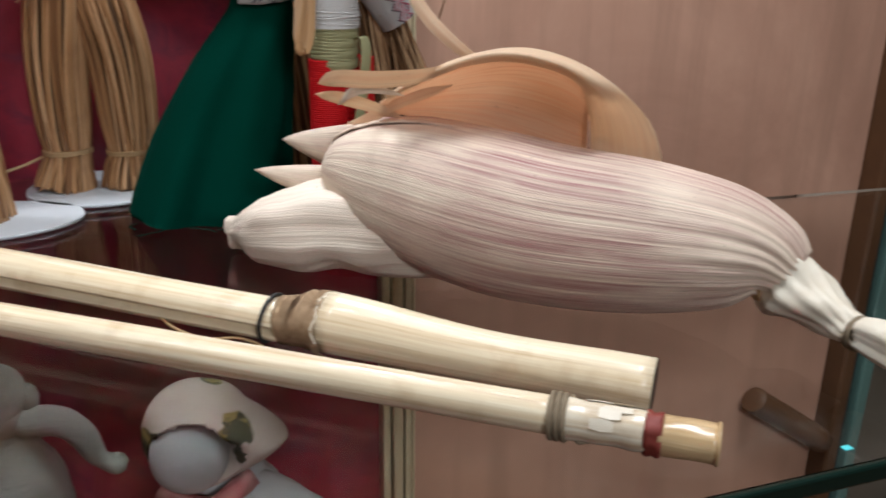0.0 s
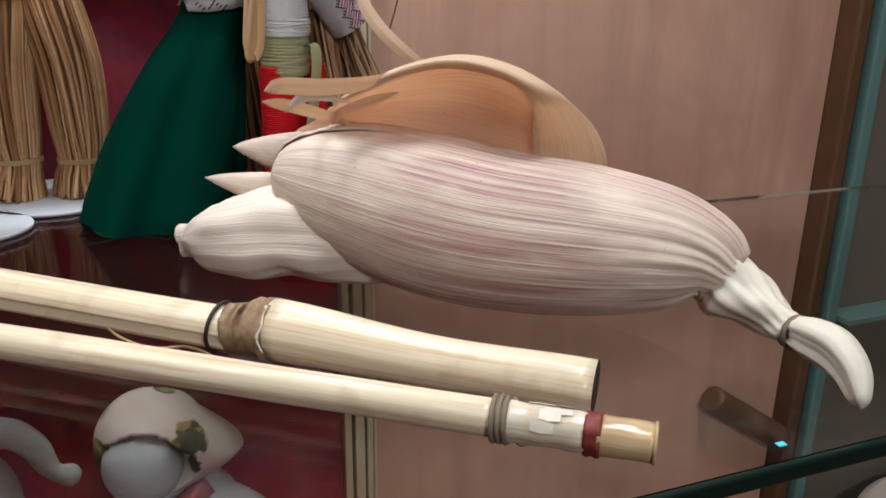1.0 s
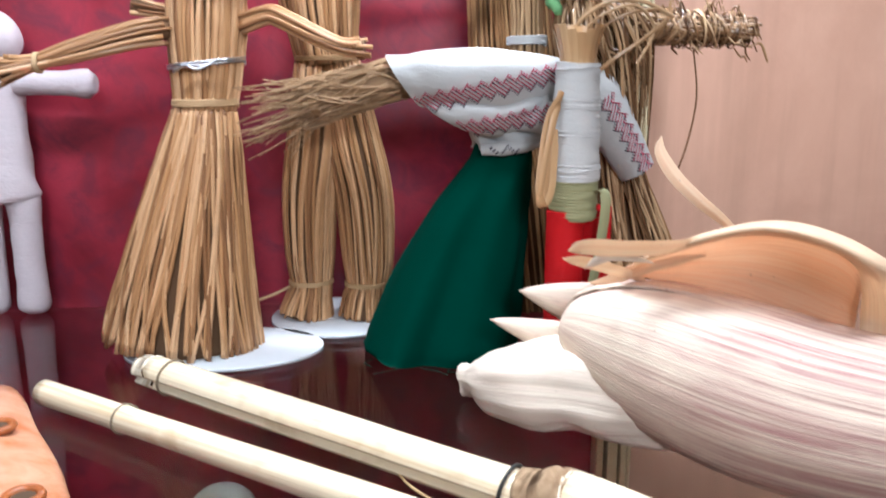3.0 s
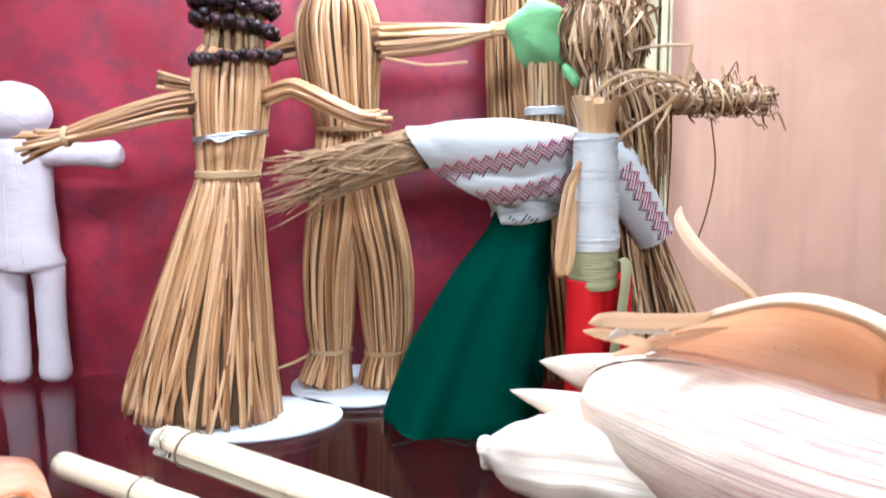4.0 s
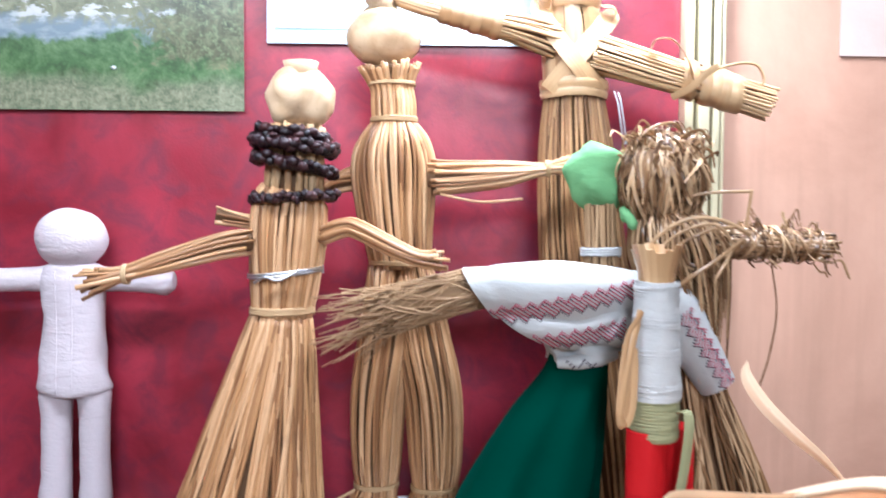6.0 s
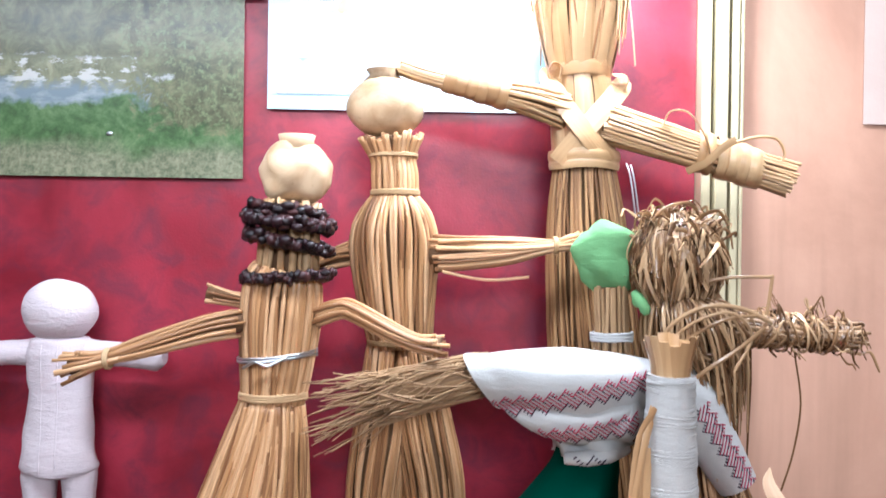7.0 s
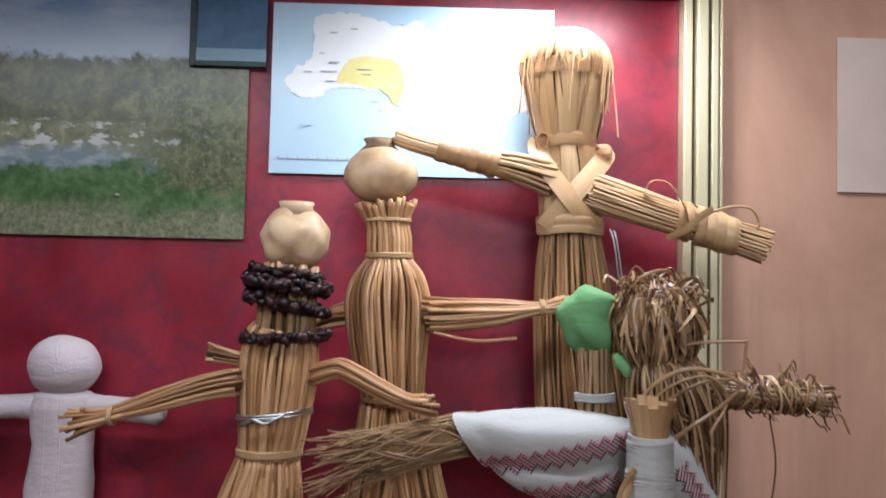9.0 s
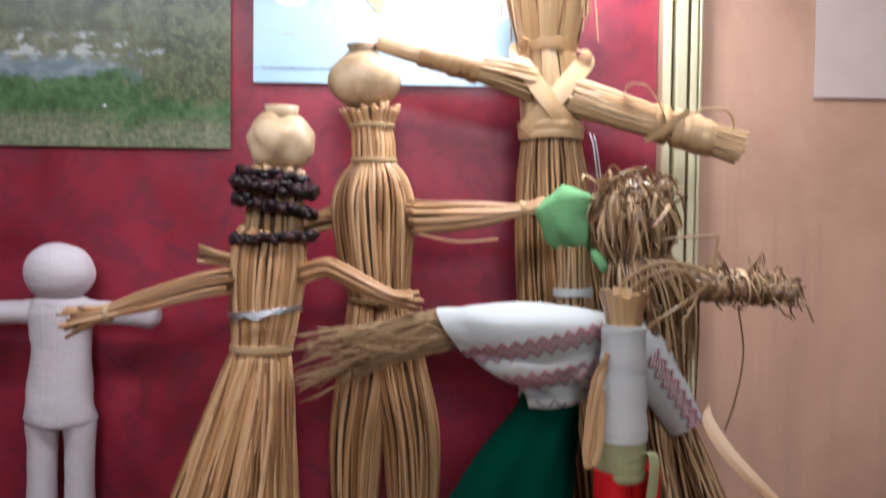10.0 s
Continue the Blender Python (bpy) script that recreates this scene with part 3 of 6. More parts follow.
def doll_ribboned():
    """The tallest straw doll, bound with flat straw ribbons."""
    bm = fresh()
    y = 0.555
    rnd = random.Random(31)
    bundle(bm, [(0.120, y, 0.0035, 0.038, 0.030), (0.114, y, 0.09, 0.033, 0.027), (0.1020, y, 0.17, 0.0290, 0.025), (0.0965, y, 0.235, 0.0255, 0.021), (0.0940, y, 0.280, 0.0195, 0.017)],
           120, 0.0011, 5, 1, 0.14, 31, 4, 0.003, inner=50)
    ribbon_bundle(bm, [(0.0940, y, 0.278, 0.0190, 0.017), (0.0940, y, 0.300, 0.0205, 0.018), (0.0925, y, 0.322, 0.0205, 0.018), (0.0905, y, 0.338, 0.0180, 0.017)], 30, 0.0068, 2, 1, 32, 3)
    ribbon_bundle(bm, [(0.0905, y, 0.334, 0.0180, 0.017), (0.0900, y, 0.350, 0.0222, 0.020), (0.0895, y, 0.372, 0.0270, 0.024), (0.0895, y, 0.390, 0.0290, 0.026), (0.0895, y, 0.403, 0.0240, 0.022), (0.0895, y, 0.411, 0.010, 0.009)],
                  36, 0.0054, 2, 1, 33, 4, 0.12)
    bundle(bm, [(0.0905, y, 0.334, 0.0183, 0.0173), (0.0900, y, 0.350, 0.0225, 0.0203), (0.0895, y, 0.372, 0.0273, 0.0243), (0.0895, y, 0.390, 0.0293, 0.0263), (0.0895, y, 0.400, 0.0258, 0.0235)], 26, 0.0008, 0, None, 0.3, 36, 4, 0.004)
    # loose fine stems folded over the crown
    for k in range(260):
        a = rnd.uniform(0, 2 * math.pi)
        q = rnd.uniform(0.98, 1.05)
        low = rnd.uniform(0.376, 0.398) if k % 14 else rnd.uniform(0.345, 0.372)
        ca, sa = math.cos(a), math.sin(a)
        tw = rnd.uniform(-0.7, 0.7)
        pts = [(0.0895 - 0.012 * math.cos(a + tw), y - 0.010 * math.sin(a + tw), 0.4125 + rnd.uniform(-0.002, 0.0015)),
               (0.0895 + 0.012 * ca, y + 0.011 * sa, 0.4120 + rnd.uniform(-0.001, 0.0015)), (0.0895 + 0.0245 * q * ca, y + 0.0225 * q * sa, 0.4035),
               (0.0895 + 0.0300 * q * math.cos(a + 0.12 * tw), y + 0.027 * q * math.sin(a + 0.12 * tw), 0.390), (0.0897 + 0.0290 * q * math.cos(a + 0.25 * tw), y + 0.026 * q * math.sin(a + 0.25 * tw), low)]
        tube(bm, smooth_path(pts, 3), rnd.uniform(0.0003, 0.0006), 4, (5, 0, 4)[k % 3])
    for x, z, dx, dz in ((0.061, 0.378, -0.004, -0.024), (0.062, 0.372, 0.005, -0.026), (0.117, 0.380, 0.004, -0.040), (0.116, 0.376, -0.003, -0.022)):
        tube(bm, smooth_path([(x, y - 0.012, z + 0.012), (x + dx * 0.6, y - 0.016, z + dz * 0.4), (x + dx, y - 0.018, z + dz)], 3), 0.0005, 4, 4)
    # brown strip that puts the shade under the crown into colour
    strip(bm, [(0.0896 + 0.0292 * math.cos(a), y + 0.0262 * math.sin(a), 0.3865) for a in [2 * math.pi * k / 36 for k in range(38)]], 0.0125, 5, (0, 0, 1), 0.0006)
    # flat ribbons: neck, waist and a cross over the chest
    for cx, z, rx, ry, w in ((0.0905, 0.3405, 0.0195, 0.0185, 0.0120), (0.0940, 0.2860, 0.0222, 0.0212, 0.0066), (0.0940, 0.2805, 0.0216, 0.0206, 0.0062)):
        path = [(cx + rx * math.cos(a), y + ry * math.sin(a), z + 0.0006 * math.sin(3 * a)) for a in [2 * math.pi * k / 28 for k in range(30)]]
        strip(bm, path, w, 2, (0, 0, 1), 0.0006)
    strip(bm, smooth_path([(0.1110, y + 0.004, 0.3330), (0.1150, y - 0.008, 0.3305), (0.1110, y - 0.0150, 0.3240), (0.1020, y - 0.0192, 0.3135), (0.0900, y - 0.0202, 0.2995), (0.0790, y - 0.0165, 0.2860), (0.0755, y - 0.014, 0.2810)], 5), 0.0125, 2, None, 0.0006)
    strip(bm, smooth_path([(0.0735, y + 0.004, 0.3405), (0.0700, y - 0.007, 0.3345), (0.0735, y - 0.0150, 0.3235), (0.0820, y - 0.0200, 0.3100), (0.0925, y - 0.0216, 0.2965), (0.1020, y - 0.0190, 0.2850), (0.1050, y - 0.0165, 0.2805)], 5), 0.0120, 2, None, 0.0006)
    strip(bm, smooth_path([(0.0735, y - 0.006, 0.3300), (0.0690, y - 0.010, 0.3370), (0.0720, y - 0.012, 0.3425), (0.0765, y - 0.014, 0.3400), (0.0750, y - 0.017, 0.3310)], 5), 0.0040, 2, (0.2, 1, 0.2), 0.0005)
    strip(bm, smooth_path([(0.1120, y - 0.010, 0.3230), (0.1175, y - 0.013, 0.3290), (0.1165, y - 0.013, 0.3345), (0.1080, y - 0.016, 0.3345)], 5), 0.0065, 2, (0.3, 1, 0.5), 0.0005)
    # safety pin at the waist
    pin = smooth_path([(0.1175, y - 0.014, 0.281), (0.1195, y - 0.017, 0.272), (0.1225, y - 0.018, 0.250), (0.1240, y - 0.018, 0.2475), (0.1245, y - 0.018, 0.250), (0.1215, y - 0.017, 0.272), (0.1200, y - 0.015, 0.280)], 4)
    tube(bm, pin, 0.0006, 6, 6)
    # arms: many fine stems, bound over with ribbon
    bundle(bm, [(0.080, y - 0.010, 0.3130, 0.0120, 0.010), (0.060, y - 0.014, 0.3180, 0.0102, 0.009), (0.040, y - 0.018, 0.3215, 0.0084, 0.008), (0.018, y - 0.022, 0.3255, 0.0066, 0.0065),
                (-0.006, y - 0.026, 0.3300, 0.0054, 0.0054), (-0.022, y - 0.028, 0.3345, 0.0050, 0.0048)], 26, 0.0011, 2, 1, 0.12, 34, 3, 0.002)
    bundle(bm, [(0.106, y - 0.012, 0.3055, 0.0130, 0.011), (0.130, y - 0.022, 0.2965, 0.0118, 0.011), (0.152, y - 0.031, 0.2880, 0.0108, 0.010), (0.178, y - 0.039, 0.2795, 0.0100, 0.0095), (0.2050, y - 0.045, 0.2700, 0.0108, 0.0105)],
           40, 0.0012, 2, 1, 0.12, 35, 3, 0.003, inner=24)
    arm_l = lambda x: (y - 0.018 - (0.040 - x) * 0.175, 0.3215 + (0.040 - x) * 0.19)
    arm_r = lambda x: (y - 0.031 - (x - 0.152) * 0.27, 0.2880 - (x - 0.152) * 0.34)
    for x0, x1, at, r0, r1, nt, w, wob in ((0.044, 0.006, arm_l, 0.0092, 0.0068, 6, 0.0074, 0.0010), (0.154, 0.163, arm_r, 0.0116, 0.0116, 2, 0.0050, 0.0014), (0.166, 0.188, arm_r, 0.0112, 0.0110, 4, 0.0085, 0.0014)):
        path = []
        for k in range(nt * 18 + 1):
            f, a = k / (nt * 18), 2 * math.pi * k / 18
            x = x0 + (x1 - x0) * f
            rr = r0 + (r1 - r0) * f + wob * noise.noise(Vector((a * 0.8, x * 90, 3)))
            path.append((x + 0.003 * math.sin(a + 0.4) * (1 if x0 > 0.1 else 0.4), at(x)[0] + rr * math.cos(a), at(x)[1] + rr * math.sin(a)))
        strip(bm, path, w, 2, (1, 0, -0.3), 0.0006)
    strip(bm, smooth_path([(0.134, y - 0.034, 0.3025), (0.136, y - 0.042, 0.3085), (0.144, y - 0.046, 0.3080), (0.151, y - 0.047, 0.3005), (0.157, y - 0.046, 0.2890), (0.160, y - 0.042, 0.2790)], 5), 0.0062, 2, (0.25, 1, 0.1), 0.0005)
    strip(bm, smooth_path([(0.148, y - 0.036, 0.2745), (0.156, y - 0.046, 0.2790), (0.164, y - 0.049, 0.2870), (0.172, y - 0.049, 0.2920)], 5), 0.0045, 2, (0.6, 0.2, -1), 0.0005)
    tube(bm, smooth_path([(0.172, y - 0.049, 0.2905), (0.184, y - 0.05, 0.2935), (0.195, y - 0.05, 0.2925), (0.1995, y - 0.05, 0.2850), (0.1985, y - 0.05, 0.2800)], 5), 0.0009, 5, 2)
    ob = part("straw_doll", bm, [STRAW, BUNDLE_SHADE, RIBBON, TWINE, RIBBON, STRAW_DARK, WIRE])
    return tagged(ob, "tallest straw doll bound with flat straw ribbons, arms spread", "doll", "straw dolls on the shelf")


def doll_raffia():
    """Shaggy doll of curled brown raffia."""
    bm = fresh()
    rnd = random.Random(41)
    y = 0.475
    bundle(bm, [(0.166, y + 0.01, 0.0035, 0.046, 0.034), (0.157, y + 0.008, 0.055, 0.0330, 0.028), (0.147, y + 0.006, 0.105, 0.0215, 0.021), (0.143, y + 0.005, 0.152, 0.0150, 0.015)], 110, 0.0010, 0, 1, 0.3, 41, 4, 0.012, inner=60)
    bundle(bm, [(0.143, y + 0.005, 0.148, 0.0160, 0.015), (0.141, y + 0.004, 0.175, 0.0220, 0.021), (0.136, y + 0.003, 0.195, 0.0200, 0.019), (0.130, y + 0.002, 0.208, 0.015, 0.015)], 54, 0.0012, 0, 1, 0.3, 42, 4, 0.002)
    loop_band(bm, (0.143, y + 0.005, 0.152), 0.0166, 0.0165, 0.0012, 2, 3, 0.002)
    hx, hz = 0.1285, 0.2215
    # dark core whose colour stands for shade between the locks
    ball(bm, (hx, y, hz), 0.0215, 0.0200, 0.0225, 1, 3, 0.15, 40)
    # fine locks swept over the head, each along its own way
    for k in range(330):
        a = rnd.uniform(0, 2 * math.pi)
        e0, e1 = rnd.uniform(0.7, 1.5), rnd.uniform(-1.2, 0.1)
        tw, lift = rnd.uniform(-0.8, 0.8), rnd.uniform(0.98, 1.16)
        pts = []
        for f in (0, 0.25, 0.5, 0.75, 1):
            e, aa = e0 + (e1 - e0) * f, a + tw * f
            q = lift * rnd.uniform(0.96, 1.06) + (0.16 * rnd.random() if f == 1 else 0)
            pts.append((hx + 0.0225 * q * math.cos(e) * math.cos(aa), y + 0.0210 * q * math.cos(e) * math.sin(aa), hz + 0.0240 * q * math.sin(e)))
        strip(bm, smooth_path(pts, 3), rnd.uniform(0.0008, 0.0026), 0, (-math.sin(a) + rnd.uniform(-0.6, 0.6), math.cos(a), rnd.uniform(-0.4, 0.4)), 0.0003, rnd.uniform(-0.9, 0.9), 0.3)
    # tuft that stands up and falls over in small curls
    for k in range(120):
        a, e = rnd.uniform(0, 2 * math.pi), rnd.uniform(0.35, 1.45)
        n = Vector((math.cos(e) * math.cos(a), math.cos(e) * math.sin(a), math.sin(e)))
        b = Vector((hx, y, hz)) + Vector((n.x * 0.021, n.y * 0.020, n.z * 0.022))
        t = rnd.uniform(0.005, 0.013)
        o = Vector((rnd.uniform(-1, 1), rnd.uniform(-1, 0.5), rnd.uniform(-0.8, 0.5)))
        strip(bm, smooth_path([b, b + n * t * 0.7, b + n * t + o * 0.006, b + n * t * 0.6 + o * 0.013 - Vector((0, 0, 0.003))], 4), rnd.uniform(0.0009, 0.0026), 0, None, 0.0003, rnd.uniform(-2.5, 2.5), 0.3)
    # shawl of loose strands over the shoulders
    for k in range(190):
        a = rnd.uniform(0, 2 * math.pi)
        z1 = rnd.uniform(0.110, 0.180)
        q = rnd.uniform(0.9, 1.18)
        pts = [(hx + 0.003 + 0.015 * math.cos(a), y + 0.015 * math.sin(a), 0.204), (0.136 + 0.021 * q * math.cos(a), y + 0.020 * q * math.sin(a), 0.196 + rnd.uniform(-0.005, 0.005)),
               (0.140 + 0.0240 * q * math.cos(a + rnd.uniform(-0.2, 0.2)), y + 0.022 * q * math.sin(a), 0.178), (0.143 + 0.021 * q * math.cos(a + 0.2), y + 0.022 * q * math.sin(a + 0.2), z1)]
        strip(bm, smooth_path(pts, 3), rnd.uniform(0.0008, 0.0024), 0, None, 0.0003, rnd.uniform(-1.5, 1.5), 0.3)
    # knotted arm
    way = lambda x: Vector((x, y - 0.006 - 0.30 * (x - 0.150), 0.1890 - 0.06 * (x - 0.150)))
    bundle(bm, [(*way(0.148), 0.012, 0.011), (*way(0.168), 0.0100, 0.0095), (*way(0.186), 0.0085, 0.008), (*way(0.200), 0.0070, 0.007), (*way(0.214), 0.0085, 0.008)], 34, 0.0009, 0, 1, 0.5, 43, 3, 0.005, inner=16)
    for k in range(40):
        x = 0.156 + 0.0013 * k
        rr = (0.0112 - 0.00008 * k) * rnd.uniform(0.8, 1.15)
        c, tilt, a0 = way(x), rnd.uniform(-0.8, 0.8), rnd.uniform(0, 6.3)
        path = [c + Vector((tilt * rr * math.sin(a0 + 0.26 * j) + 0.0001 * j, rr * math.cos(a0 + 0.26 * j), rr * math.sin(a0 + 0.26 * j))) for j in range(27)]
        strip(bm, path, rnd.uniform(0.0007, 0.0022), 0, (1, 0, 0.1), 0.0004)
    for k in range(70):
        x, a = rnd.uniform(0.155, 0.214), rnd.uniform(0, 6.3)
        b = way(x) + Vector((0, 0.009 * math.cos(a), 0.009 * math.sin(a)))
        d = Vector((rnd.uniform(-0.6, 0.7), rnd.uniform(-0.5, 0.3), rnd.uniform(-0.5, 1.0)))
        t = rnd.uniform(0.006, 0.014)
        strip(bm, smooth_path([b, b + d * t * 0.6 + Vector((0, 0, rnd.uniform(-0.003, 0.005))), b + d * t, b + d * t * 0.8 + Vector((0.003, 0, -0.004))], 3), rnd.uniform(0.0005, 0.0014), 0, None, 0.0003, rnd.uniform(-1.5, 1.5), 0.4)
    # long stray loops
    for pts, w in (([(0.112, 0.455, 0.172), (0.118, 0.448, 0.190), (0.134, 0.444, 0.2005), (0.152, 0.444, 0.200), (0.169, 0.446, 0.1925)], 0.0022),
                   ([(0.114, 0.452, 0.170), (0.127, 0.444, 0.185), (0.144, 0.442, 0.1945), (0.160, 0.443, 0.1965)], 0.0018),
                   ([(0.122, 0.460, 0.202), (0.142, 0.455, 0.2135), (0.1690, 0.452, 0.2155), (0.1710, 0.452, 0.2145), (0.1685, 0.452, 0.1960)], 0.0018),
                   ([(0.121, 0.444, 0.158), (0.134, 0.440, 0.1695), (0.149, 0.440, 0.1795), (0.164, 0.443, 0.1905)], 0.0022),
                   ([(0.116, 0.449, 0.180), (0.128, 0.441, 0.193), (0.146, 0.440, 0.198), (0.158, 0.444, 0.186), (0.150, 0.446, 0.168)], 0.0016),
                   ([(0.186, 0.458, 0.176), (0.1895, 0.458, 0.150), (0.186, 0.458, 0.125), (0.180, 0.458, 0.105)], 0.0010),
                   ([(0.140, 0.470, 0.246), (0.131, 0.462, 0.253), (0.118, 0.460, 0.250), (0.112, 0.462, 0.243)], 0.0018)):
        strip(bm, smooth_path(pts, 5), w, 0, None, 0.0004, 0.4)
    ob = part("raffia_doll", bm, [RAFFIA, BUNDLE_SHADE, TWINE])
    return tagged(ob, "shaggy doll of curled shiny brown raffia strands", "doll")


def doll_blouse():
    """Doll in an embroidered blouse, green skirt and green head cloth."""
    bm = fresh()
    y = 0.472
    # skirt with soft folds
    st = smooth_path([(0.0455, y, 0.0012, 0.0465, 0.036), (0.047, y, 0.012, 0.0455, 0.035), (0.0555, y, 0.045, 0.0385, 0.030), (0.0670, y, 0.080, 0.0295, 0.024), (0.0775, y, 0.107, 0.0210, 0.018), (0.0825, y, 0.124, 0.0165, 0.015)], 5)
    rings = []
    for i, s in enumerate(st):
        f = 1 - i / (len(st) - 1)
        rings.append([bm.verts.new((s[0] + s[3] * math.cos(a) * (1 + f * (0.045 * math.sin(5 * a + 0.6) + 0.02 * math.sin(9 * a + 3 * f))) + 0.002 * noise.noise(Vector((a * 2, f * 5, 0))),
                                    s[1] + s[4] * math.sin(a) * (1 + f * (0.16 * math.sin(5 * a + 0.6) + 0.07 * math.sin(9 * a + 3 * f))), max(0.0006, s[2] + (0.004 * math.sin(2 * a + 1) if f == 1 else 0))))
                      for a in [2 * math.pi * k / 72 for k in range(72)]])
    for i in range(len(rings) - 1):
        for k in range(72):
            bm.faces.new((rings[i][k], rings[i][(k + 1) % 72], rings[i + 1][(k + 1) % 72], rings[i + 1][k])).smooth = True
    rnd = random.Random(51)
    for k in range(7):
        a = rnd.uniform(3.6, 5.6)
        b = Vector((0.0455 + 0.047 * math.cos(a), y + 0.037 * math.sin(a), 0.002))
        tube(bm, [b, b + Vector((rnd.uniform(-0.01, 0.01), -0.006, 0.0)), b + Vector((rnd.uniform(-0.02, 0.02), -0.011, -0.0005))], 0.0003, 4, 0)
    # bodice and sleeves
    wrinkle = lambda i, a: 1 + 0.07 * math.sin(5 * a + i * 0.7) + 0.30 * noise.noise(Vector((math.cos(a) * 2, math.sin(a) * 2, i * 0.4)))
    tube(bm, smooth_path([(0.0825, y, 0.120), (0.084, y, 0.135), (0.092, y, 0.148), (0.098, y + 0.002, 0.158), (0.097, y + 0.004, 0.167)], 4),
         [0.0165] * 2 + [0.0205] * 3 + [0.0235] * 5 + [0.0215] * 4 + [0.016, 0.013, 0.010], 28, 1, True, wrinkle)
    sl = smooth_path([(0.112, y - 0.004, 0.160), (0.090, y - 0.010, 0.1610), (0.062, y - 0.010, 0.1615), (0.036, y - 0.006, 0.1615), (0.0215, y - 0.002, 0.1610)], 5)
    cuff = tube(bm, sl, [0.0150 + 0.0065 * math.sin(math.pi * min(1, 1.25 * i / (len(sl) - 1))) + 0.002 * i / len(sl) for i in range(len(sl))], 30, 1, True, lambda i, a: 1 + 0.05 * math.sin(3 * a + i * 0.25) + 0.10 * noise.noise(Vector((math.cos(a) * 1.6, math.sin(a) * 1.6, i * 0.22))))
    for vt in [q for ring in cuff for q in ring]:
        vt.co.z -= 0.42 * max(0.0, vt.co.z - 0.166)
        vt.co.x += (0.004 + 0.62 * (0.161 - vt.co.z)) * max(0.0, min(1.0, (0.075 - vt.co.x) / 0.05))
    tube(bm, smooth_path([(0.098, y - 0.012, 0.146), (0.075, y - 0.018, 0.1425), (0.052, y - 0.016, 0.1435), (0.034, y - 0.010, 0.1490)], 4), [0.011, 0.0115, 0.012, 0.0122, 0.012, 0.0115, 0.0105, 0.0095, 0.008, 0.006, 0.0045, 0.003, 0.0015], 30, 1, True, lambda i, a: 1 + 0.08 * math.sin(4 * a + i * 0.5) + 0.25 * noise.noise(Vector((math.cos(a) * 2, math.sin(a) * 2, i * 0.35))))
    tube(bm, smooth_path([(0.116, y - 0.006, 0.162), (0.131, y - 0.012, 0.150), (0.144, y - 0.014, 0.130), (0.157, y - 0.014, 0.1085)], 5), [0.014, 0.0145, 0.015, 0.0152, 0.0152, 0.015, 0.0148, 0.0145, 0.014, 0.0135, 0.013, 0.0125, 0.012, 0.0115, 0.011, 0.0105], 20, 1, True)
    tube(bm, [(0.0675, y - 0.016, 0.1215), (0.078, y - 0.0195, 0.1225), (0.090, y - 0.018, 0.124), (0.1005, y - 0.010, 0.125)], [0.003, 0.0042, 0.0042, 0.003], 10, 1)
    # cross-stitch bands: rows of short stitches laid on the cloth from the front
    tree = BVHTree.FromBMesh(bm)

    def stitches(a, b, rows, cols, pitch):
        a, b = Vector(a), Vector(b)
        d = (b - a).normalized()
        upv = (Vector((0, 0, 1)) - d * d.z).normalized()
        for i in range(cols):
            wave = abs((i % 6) - 3)
            for j in range(rows):
                if not 0 <= j - wave < rows - 3 or j - wave in (2, 4):
                    continue
                p = a + (b - a) * (i / cols) + upv * pitch * (j - rows / 2)
                q = 1 if (i + j) % 2 else -1
                ends = []
                for e in (-0.55, 0.55):
                    c = p + d * pitch * e + upv * pitch * 0.4 * q * (1 if e > 0 else -1)
                    hit = tree.ray_cast(Vector((c.x, c.y - 0.2, c.z)), Vector((0, 1, 0)))[0]
                    if hit:
                        ends.append(hit + Vector((0, -0.0004, 0)))
                if len(ends) == 2 and (ends[0] - ends[1]).length < 3 * pitch:
                    strip(bm, ends, pitch * 0.5, 3 if j == wave or j - wave == 5 and i % 2 else 2, None, 0.0003)
    stitches((0.030, y, 0.1465), (0.108, y, 0.1640), 10, 66, 0.0012)
    stitches((0.054, y, 0.1330), (0.104, y, 0.1425), 10, 43, 0.0012)
    stitches((0.072, y, 0.1215), (0.088, y, 0.1235), 4, 11, 0.0015)
    stitches((0.134, y, 0.1500), (0.161, y, 0.1105), 10, 42, 0.0012)
    # flax hand at the cuff
    bundle(bm, [(0.030, y, 0.1620, 0.0120, 0.010), (0.016, y + 0.002, 0.1590, 0.0125, 0.010), (-0.006, y + 0.006, 0.1530, 0.0135, 0.011), (-0.026, y + 0.010, 0.1470, 0.0145, 0.012)], 80, 0.0005, 4, 4, 0.6, 52, 4, 0.012, 4, inner=120)
    for k in range(110):
        a, rr = rnd.uniform(0, 6.3), rnd.uniform(0.2, 1)
        b = Vector((-0.020, y + 0.009 + 0.011 * rr * math.cos(a), 0.149 + 0.0135 * rr * math.sin(a)))
        e = b + Vector((-rnd.uniform(0.015, 0.052), rnd.uniform(-0.006, 0.006), -rnd.uniform(0.002, 0.018) + 0.006 * math.sin(a)))
        tube(bm, smooth_path([b + Vector((0.012, 0, 0.003)), b, (b + e) / 2 + Vector((0, 0, rnd.uniform(-0.002, 0.004))), e], 2), 0.00032, 4, 4)
    # straw neck and the folded head cloth
    bundle(bm, [(0.0965, y + 0.010, 0.172, 0.0105, 0.009), (0.0960, y + 0.010, 0.190, 0.0092, 0.0085), (0.0955, y + 0.010, 0.208, 0.0095, 0.009)], 22, 0.0012, 4, 6, 0.05, 53, 3, 0.001)
